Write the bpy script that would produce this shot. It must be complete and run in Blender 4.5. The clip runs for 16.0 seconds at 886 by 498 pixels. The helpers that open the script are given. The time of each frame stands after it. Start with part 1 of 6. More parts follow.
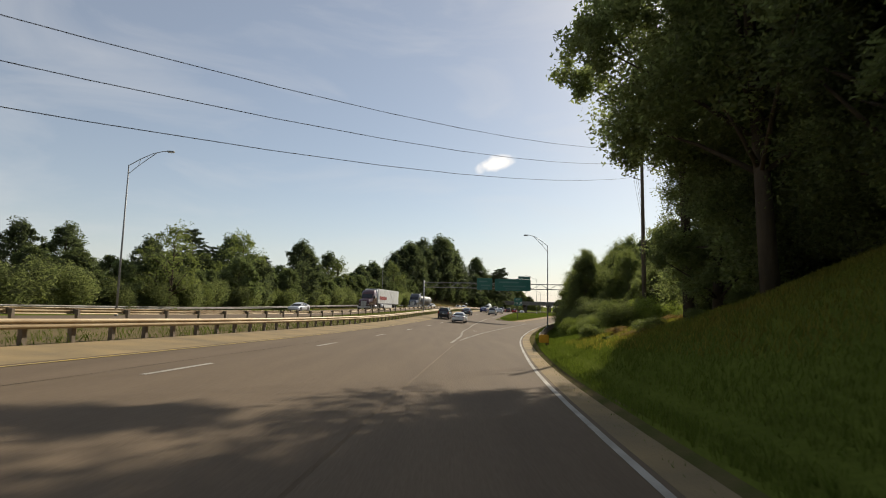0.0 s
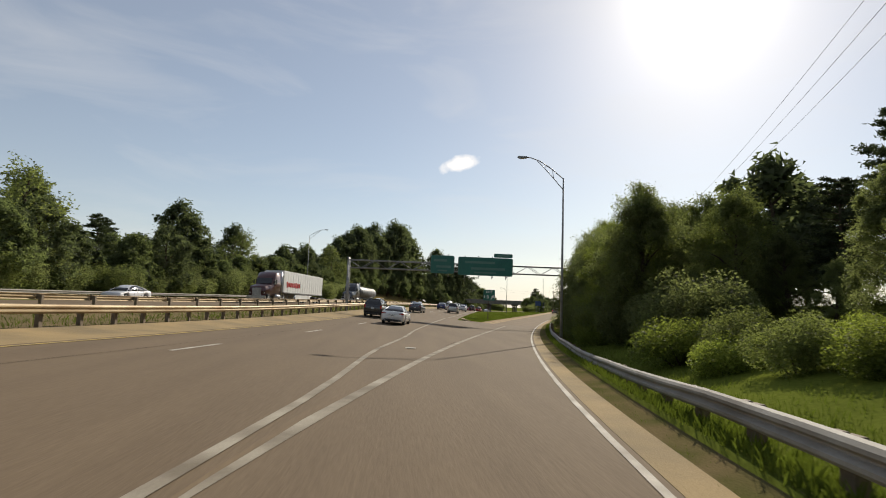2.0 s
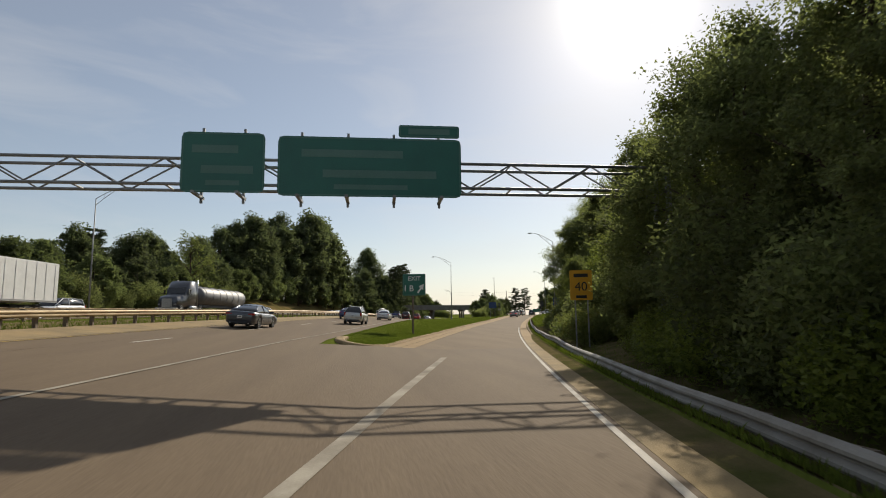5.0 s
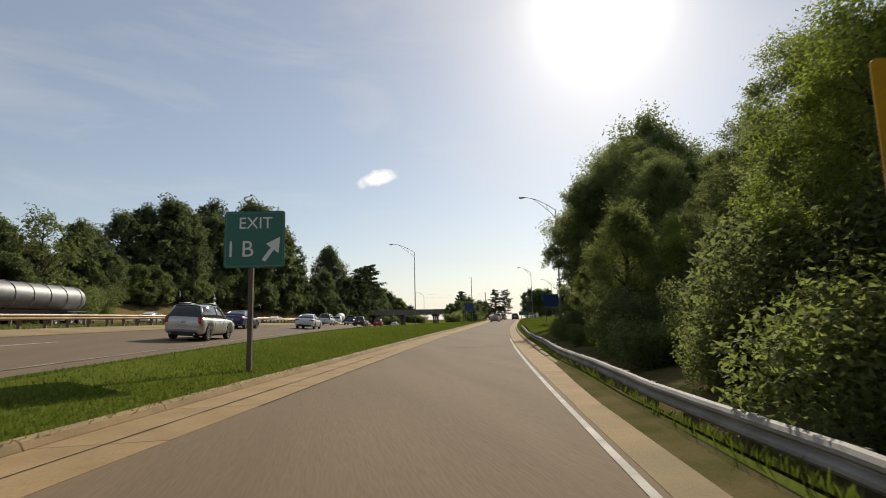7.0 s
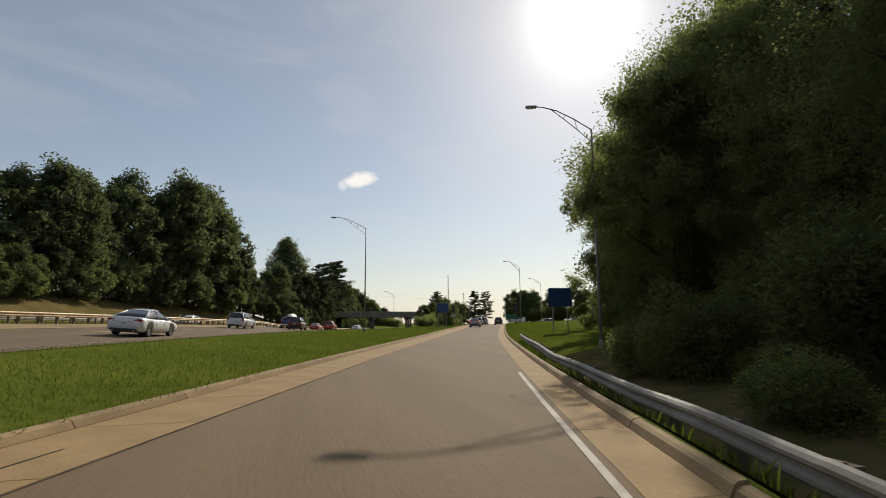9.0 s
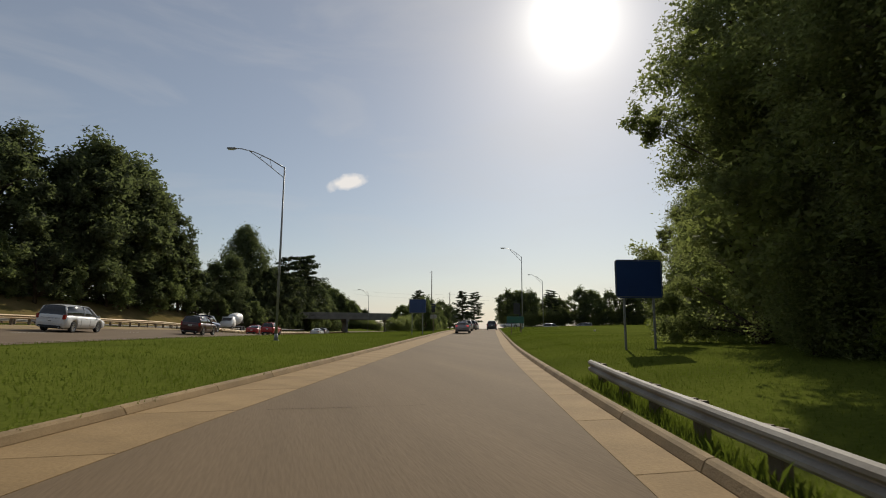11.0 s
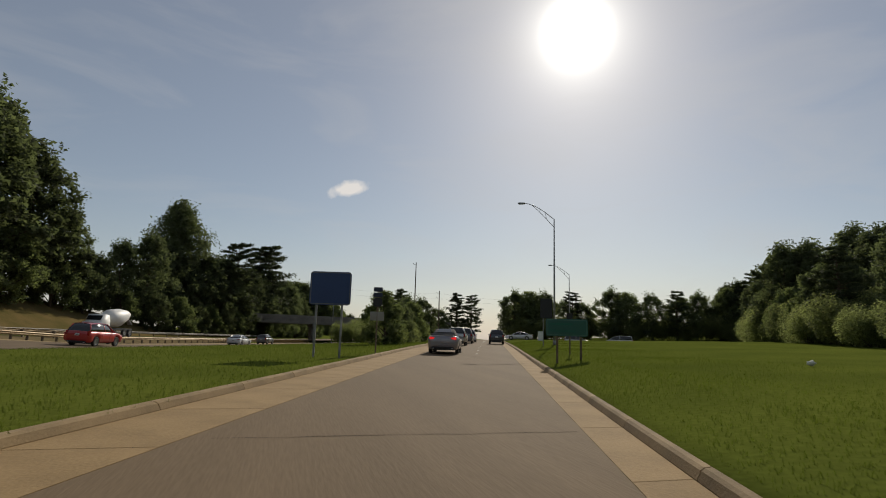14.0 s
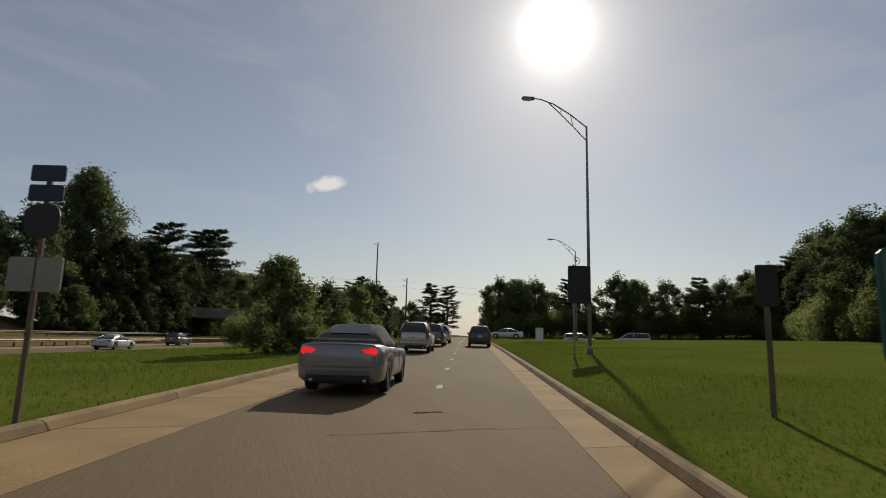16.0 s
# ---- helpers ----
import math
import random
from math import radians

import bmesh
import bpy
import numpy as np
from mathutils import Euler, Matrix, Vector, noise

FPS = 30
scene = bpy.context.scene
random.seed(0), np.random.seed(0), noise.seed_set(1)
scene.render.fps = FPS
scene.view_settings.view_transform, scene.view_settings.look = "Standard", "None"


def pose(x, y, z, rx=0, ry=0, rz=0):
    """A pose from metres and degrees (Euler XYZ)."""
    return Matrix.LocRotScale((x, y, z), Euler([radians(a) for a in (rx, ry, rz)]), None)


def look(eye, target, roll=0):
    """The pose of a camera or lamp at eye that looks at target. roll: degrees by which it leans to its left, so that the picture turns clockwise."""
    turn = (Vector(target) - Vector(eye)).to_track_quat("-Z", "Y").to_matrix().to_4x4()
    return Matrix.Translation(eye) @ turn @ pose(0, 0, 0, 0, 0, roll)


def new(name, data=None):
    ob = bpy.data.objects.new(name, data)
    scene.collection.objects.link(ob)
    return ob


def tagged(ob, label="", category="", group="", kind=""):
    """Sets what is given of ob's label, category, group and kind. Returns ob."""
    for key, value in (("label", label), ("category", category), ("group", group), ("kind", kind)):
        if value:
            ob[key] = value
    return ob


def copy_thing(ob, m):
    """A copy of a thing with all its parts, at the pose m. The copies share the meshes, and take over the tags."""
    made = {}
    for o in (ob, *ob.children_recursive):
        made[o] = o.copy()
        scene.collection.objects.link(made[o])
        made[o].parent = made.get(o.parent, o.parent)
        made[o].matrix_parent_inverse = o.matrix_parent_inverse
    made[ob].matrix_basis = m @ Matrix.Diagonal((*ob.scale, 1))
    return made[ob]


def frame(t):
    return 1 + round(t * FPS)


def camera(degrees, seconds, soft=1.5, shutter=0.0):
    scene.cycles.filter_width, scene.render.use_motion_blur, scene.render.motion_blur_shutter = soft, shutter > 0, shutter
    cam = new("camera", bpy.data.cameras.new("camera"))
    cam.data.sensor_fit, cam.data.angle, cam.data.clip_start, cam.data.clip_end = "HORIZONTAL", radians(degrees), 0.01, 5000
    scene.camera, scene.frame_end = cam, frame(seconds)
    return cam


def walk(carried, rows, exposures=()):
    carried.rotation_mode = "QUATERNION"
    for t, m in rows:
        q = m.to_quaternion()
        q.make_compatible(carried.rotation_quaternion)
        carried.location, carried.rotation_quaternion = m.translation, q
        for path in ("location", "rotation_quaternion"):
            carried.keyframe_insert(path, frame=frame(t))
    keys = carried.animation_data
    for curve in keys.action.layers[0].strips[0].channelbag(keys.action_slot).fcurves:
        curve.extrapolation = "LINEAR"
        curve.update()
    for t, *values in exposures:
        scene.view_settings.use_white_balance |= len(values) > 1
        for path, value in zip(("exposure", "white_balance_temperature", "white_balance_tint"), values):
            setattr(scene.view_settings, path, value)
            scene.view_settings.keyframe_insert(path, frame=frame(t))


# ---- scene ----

# ---- camera ----
PATH = [  # seconds, x, y, z, yaw, pitch, lean
    (0.0, 3.93, 0.46, 1.080, -0.05, 6.28, 1.27),
    (0.5, 4.35, 9.17, 0.908, -0.60, 6.34, 1.73),
    (1.0, 5.04, 17.79, 0.767, -1.40, 6.48, 1.76),
    (1.5, 5.94, 25.79, 0.655, -2.60, 6.31, 1.97),
    (2.0, 6.99, 33.72, 0.568, -4.04, 6.29, 2.23),
    (2.5, 8.15, 40.89, 0.504, -5.20, 6.35, 1.82),
    (3.0, 9.39, 47.64, 0.456, -6.27, 6.17, 1.95),
    (3.5, 10.73, 54.78, 0.421, -7.49, 6.05, 0.86),
    (4.0, 12.16, 61.16, 0.398, -8.36, 6.31, 0.93),
    (4.2, 12.75, 64.30, 0.391, -8.62, 6.55, 0.67),
    (6.5, 20.45, 94.14, 0.424, -11.58, 7.71, -2.18),
    (7.0, 22.24, 100.80, 0.452, -12.29, 7.79, -1.36),
    (7.5, 23.99, 106.93, 0.486, -13.07, 7.77, -0.68),
    (8.0, 25.74, 112.87, 0.524, -13.72, 7.85, -1.12),
    (8.5, 27.47, 118.68, 0.567, -14.18, 8.13, -0.81),
    (9.0, 29.20, 123.90, 0.614, -14.43, 8.16, -0.42),
    (11.5, 38.48, 153.09, 0.938, -15.88, 8.75, 0.47),
    (12.0, 40.40, 158.39, 1.020, -15.76, 9.00, 0.91),
    (12.5, 42.36, 164.20, 1.108, -15.74, 8.92, 1.50),
    (13.0, 44.35, 169.85, 1.204, -15.72, 9.08, 1.23),
    (13.5, 46.33, 175.62, 1.305, -15.69, 9.22, 1.45),
    (14.0, 48.29, 180.91, 1.410, -15.75, 9.46, 1.75),
    (14.5, 50.22, 186.20, 1.519, -16.20, 9.45, 1.76),
    (15.0, 52.11, 191.38, 1.632, -16.74, 9.60, 2.03),
    (15.5, 53.97, 196.26, 1.749, -17.37, 9.23, 1.87),
    (16.0, 55.83, 200.99, 1.870, -17.99, 9.12, 1.53),
]


def view(x, y, z, yaw, pitch, lean):
    a, b = radians(yaw), radians(pitch)
    way = Vector((-math.sin(a) * math.cos(b), math.cos(a) * math.cos(b), math.sin(b)))
    eye = Vector((x, y, z))
    return look(eye, eye + way * 10.0, lean)


cam = camera(78.0, 16.0, soft=1.0, shutter=0.08)
walk(cam, [(r[0], view(*r[1:])) for r in PATH],
     exposures=[(t, stops, 6850, 9) for t, stops in ((0.0, 0.4), (0.5, 0.35), (1.0, 0.5), (2.0, 0.45), (4.2, 0.35), (6.5, 0.4), (9.0, 0.2), (11.5, -0.05), (16.0, -0.2))])

# ---- world and sun ----
SUN_AZ, SUN_EL = 29.9, 30.6  # degrees right of the y axis, degrees up
sun_way = Vector((math.sin(radians(SUN_AZ)) * math.cos(radians(SUN_EL)), math.cos(radians(SUN_AZ)) * math.cos(radians(SUN_EL)), math.sin(radians(SUN_EL))))
world = bpy.data.worlds.new("world")
scene.world = world
world.use_nodes = True


def wire(tree, kind, x=0, y=0, **values):
    n = tree.nodes.new(kind)
    n.location = (x, y)
    for k, v in values.items():
        if k in n.inputs:
            n.inputs[k].default_value = v
    return n


def build_world():
    t = world.node_tree
    t.nodes.clear()
    out = t.nodes.new("ShaderNodeOutputWorld")
    bg = t.nodes.new("ShaderNodeBackground")
    bg.inputs["Strength"].default_value = 0.072
    sky = t.nodes.new("ShaderNodeTexSky")
    sky.sky_type = "NISHITA"
    sky.sun_disc = False
    sky.sun_elevation, sky.sun_rotation = radians(SUN_EL), radians(SUN_AZ)
    sky.altitude, sky.air_density, sky.dust_density, sky.ozone_density = 250.0, 1.0, 0.5, 1.4
    co = t.nodes.new("ShaderNodeTexCoord")
    # thin streaks of high cloud
    mp = t.nodes.new("ShaderNodeMapping")
    mp.inputs["Scale"].default_value = (1.6, 2.6, 6.5)
    mp.inputs["Rotation"].default_value = (0.35, 0.25, 0.5)
    nz = t.nodes.new("ShaderNodeTexNoise")
    nz.inputs["Scale"].default_value, nz.inputs["Detail"].default_value, nz.inputs["Roughness"].default_value = 1.7, 6.0, 0.55
    nz.inputs["Distortion"].default_value = 0.6
    ramp = t.nodes.new("ShaderNodeValToRGB")
    ramp.color_ramp.elements[0].position, ramp.color_ramp.elements[1].position = 0.47, 0.78
    ramp.color_ramp.elements[0].color = (0.2, 0.2, 0.2, 1)
    ramp.color_ramp.elements[1].color = (0.45, 0.45, 0.45, 1)
    # one small fair-weather cloud low ahead
    cw = Vector((0.0975, 0.9780, 0.2680)).normalized()
    side = Vector((cw.y, -cw.x, 0)).normalized()
    up = side.cross(cw)
    nz2 = t.nodes.new("ShaderNodeTexNoise")
    nz2.inputs["Scale"].default_value, nz2.inputs["Detail"].default_value = 22.0, 4.0

    def dot(v, k):
        n = t.nodes.new("ShaderNodeVectorMath")
        n.operation = "DOT_PRODUCT"
        n.inputs[1].default_value = [c * k for c in v]
        t.links.new(co.outputs["Generated"], n.inputs[0])
        return n.outputs["Value"]

    def calc(op, a, b=None, c=None):
        n = t.nodes.new("ShaderNodeMath")
        n.operation = op
        for i, v in enumerate((a, b, c)):
            if v is None:
                continue
            if isinstance(v, (int, float)):
                n.inputs[i].default_value = v
            else:
                t.links.new(v, n.inputs[i])
        return n.outputs[0]

    a = dot(side - up * 0.35, 1 / 0.04)
    b = dot(up - side * 0.05, 1 / 0.0145)
    r2 = calc("ADD", calc("MULTIPLY", a, a), calc("MULTIPLY", b, b))
    r = calc("SQRT", r2)
    ahead = calc("GREATER_THAN", dot(cw, 1.0), 0.5)
    edge = calc("ADD", r, calc("MULTIPLY", calc("SUBTRACT", nz2.outputs["Fac"], 0.5), 2.2))
    puff = calc("MULTIPLY", calc("MULTIPLY", calc("SUBTRACT", 1.0, calc("MINIMUM", edge, 1.0)), ahead), 1.9)
    puff = calc("MINIMUM", calc("MAXIMUM", puff, 0.0), 0.85)
    mix1 = t.nodes.new("ShaderNodeMix")
    mix1.data_type = "RGBA"
    mix1.inputs["B"].default_value = (8.2, 8.2, 8.4, 1)
    mix2 = t.nodes.new("ShaderNodeMix")
    mix2.data_type = "RGBA"
    mix2.inputs["B"].default_value = (12.4, 11.9, 11.6, 1)
    # haze brightens round the sun
    near = calc("POWER", calc("MAXIMUM", dot(sun_way, 1.0), 0.0), 2200.0)
    halo = calc("POWER", calc("MAXIMUM", dot(sun_way, 1.0), 0.0), 350.0)
    wide = calc("POWER", calc("MAXIMUM", dot(sun_way, 1.0), 0.0), 60.0)
    glow = calc("ADD", calc("ADD", calc("MULTIPLY", near, 90.0), calc("MULTIPLY", halo, 9.0)), calc("MULTIPLY", wide, 1.5))
    add = t.nodes.new("ShaderNodeMix")
    add.data_type, add.blend_type = "RGBA", "ADD"
    add.inputs["Factor"].default_value = 1.0
    L = t.links.new
    L(co.outputs["Generated"], mp.inputs["Vector"])
    L(mp.outputs["Vector"], nz.inputs["Vector"])
    L(co.outputs["Generated"], nz2.inputs["Vector"])
    L(nz.outputs["Fac"], ramp.inputs["Fac"])
    L(ramp.outputs["Color"], mix1.inputs["Factor"])
    L(sky.outputs["Color"], mix1.inputs["A"])
    # pale summer haze along the horizon
    low = calc("POWER", calc("SUBTRACT", 1.0, calc("MINIMUM", calc("ABSOLUTE", dot(Vector((0, 0, 1)), 1.0)), 1.0)), 13.0)
    haze = t.nodes.new("ShaderNodeMix")
    haze.data_type = "RGBA"
    haze.inputs["B"].default_value = (7.6, 7.5, 7.7, 1)
    L(calc("MULTIPLY", low, 0.8), haze.inputs["Factor"])
    L(mix1.outputs["Result"], haze.inputs["A"])
    L(haze.outputs["Result"], mix2.inputs["A"])
    L(puff, mix2.inputs["Factor"])
    L(mix2.outputs["Result"], add.inputs["A"])
    comb = t.nodes.new("ShaderNodeCombineColor")
    L(glow, comb.inputs[0])
    L(glow, comb.inputs[1])
    L(calc("MULTIPLY", glow, 0.94), comb.inputs[2])
    L(comb.outputs[0], add.inputs["B"])
    L(add.outputs["Result"], bg.inputs["Color"])
    L(bg.outputs["Background"], out.inputs["Surface"])


build_world()
sun = new("sun", bpy.data.lights.new("sun", "SUN"))
sun.data.energy, sun.data.angle, sun.data.color = 3.6, radians(0.55), (1.0, 0.93, 0.82)
sun.matrix_world = look(sun_way * 400, (0, 0, 0))


# ---- materials ----
def material(name, base, rough=0.7, metal=0.0, second=None, scale=6.0, bump=0.15, fine=60.0, spread=0.5, island=0.0, objvar=0.0, transmit=0.0, thin=1.0, coat=0.0, stretch=(1, 1, 1), emit=0.0, shine=None, grain=0.18):
    m = bpy.data.materials.new(name)
    m.use_nodes = True
    t = m.node_tree
    p = t.nodes["Principled BSDF"]
    p.inputs["Roughness"].default_value, p.inputs["Metallic"].default_value = rough, metal
    if shine is not None:
        p.inputs["Specular IOR Level"].default_value = shine
    if coat:
        p.inputs["Coat Weight"].default_value, p.inputs["Coat Roughness"].default_value = coat, 0.05
    L = t.links.new
    co = t.nodes.new("ShaderNodeTexCoord")
    mp = t.nodes.new("ShaderNodeMapping")
    mp.inputs["Scale"].default_value = stretch
    L(co.outputs["Object"], mp.inputs["Vector"])
    big = t.nodes.new("ShaderNodeTexNoise")
    big.inputs["Scale"].default_value, big.inputs["Detail"].default_value = scale, 5.0
    small = t.nodes.new("ShaderNodeTexNoise")
    small.inputs["Scale"].default_value, small.inputs["Detail"].default_value = fine, 3.0
    L(mp.outputs["Vector"], big.inputs["Vector"])
    L(mp.outputs["Vector"], small.inputs["Vector"])
    mix = t.nodes.new("ShaderNodeMix")
    mix.data_type = "RGBA"
    mix.inputs["A"].default_value = (*base, 1)
    mix.inputs["B"].default_value = (*(second or [c * 0.72 for c in base]), 1)
    mr = t.nodes.new("ShaderNodeMapRange")
    mr.inputs["From Min"].default_value, mr.inputs["From Max"].default_value = 0.5 - spread * 0.4, 0.5 + spread * 0.4
    L(big.outputs["Fac"], mr.inputs["Value"])
    L(mr.outputs["Result"], mix.inputs["Factor"])
    hsv = t.nodes.new("ShaderNodeHueSaturation")
    mv = t.nodes.new("ShaderNodeMapRange")
    mv.inputs["To Min"].default_value, mv.inputs["To Max"].default_value = 1 - grain, 1 + grain
    L(small.outputs["Fac"], mv.inputs["Value"])
    value = mv.outputs["Result"]
    for k, kind, out in ((objvar, "ShaderNodeObjectInfo", "Random"), (island, "ShaderNodeNewGeometry", "Random Per Island")):
        if not k:
            continue
        info = t.nodes.new(kind)
        m2 = t.nodes.new("ShaderNodeMapRange")
        m2.inputs["To Min"].default_value, m2.inputs["To Max"].default_value = 1 - k, 1 + k
        L(info.outputs[out], m2.inputs["Value"])
        mm = t.nodes.new("ShaderNodeMath")
        mm.operation = "MULTIPLY"
        L(value, mm.inputs[0])
        L(m2.outputs["Result"], mm.inputs[1])
        value = mm.outputs[0]
    L(value, hsv.inputs["Value"])
    L(mix.outputs["Result"], hsv.inputs["Color"])
    L(hsv.outputs["Color"], p.inputs["Base Color"])
    if bump:
        b = t.nodes.new("ShaderNodeBump")
        b.inputs["Strength"].default_value, b.inputs["Distance"].default_value = bump, 0.02
        L(small.outputs["Fac"], b.inputs["Height"])
        L(b.outputs["Normal"], p.inputs["Normal"])
    if transmit:
        tr = t.nodes.new("ShaderNodeBsdfTranslucent")
        warm = t.nodes.new("ShaderNodeMix")
        warm.data_type, warm.blend_type = "RGBA", "MULTIPLY"
        warm.inputs["Factor"].default_value = 1.0
        warm.inputs["B"].default_value = (1.45 * thin, 1.55 * thin, 0.95 * thin, 1)
        L(hsv.outputs["Color"], warm.inputs["A"])
        L(warm.outputs["Result"], tr.inputs["Color"])
        ms = t.nodes.new("ShaderNodeMixShader")
        ms.inputs["Fac"].default_value = transmit
        L(p.outputs[0], ms.inputs[1])
        L(tr.outputs[0], ms.inputs[2])
        L(ms.outputs[0], t.nodes["Material Output"].inputs["Surface"])
    if emit:
        L(hsv.outputs["Color"], p.inputs["Emission Color"])
        p.inputs["Emission Strength"].default_value = emit
    return m


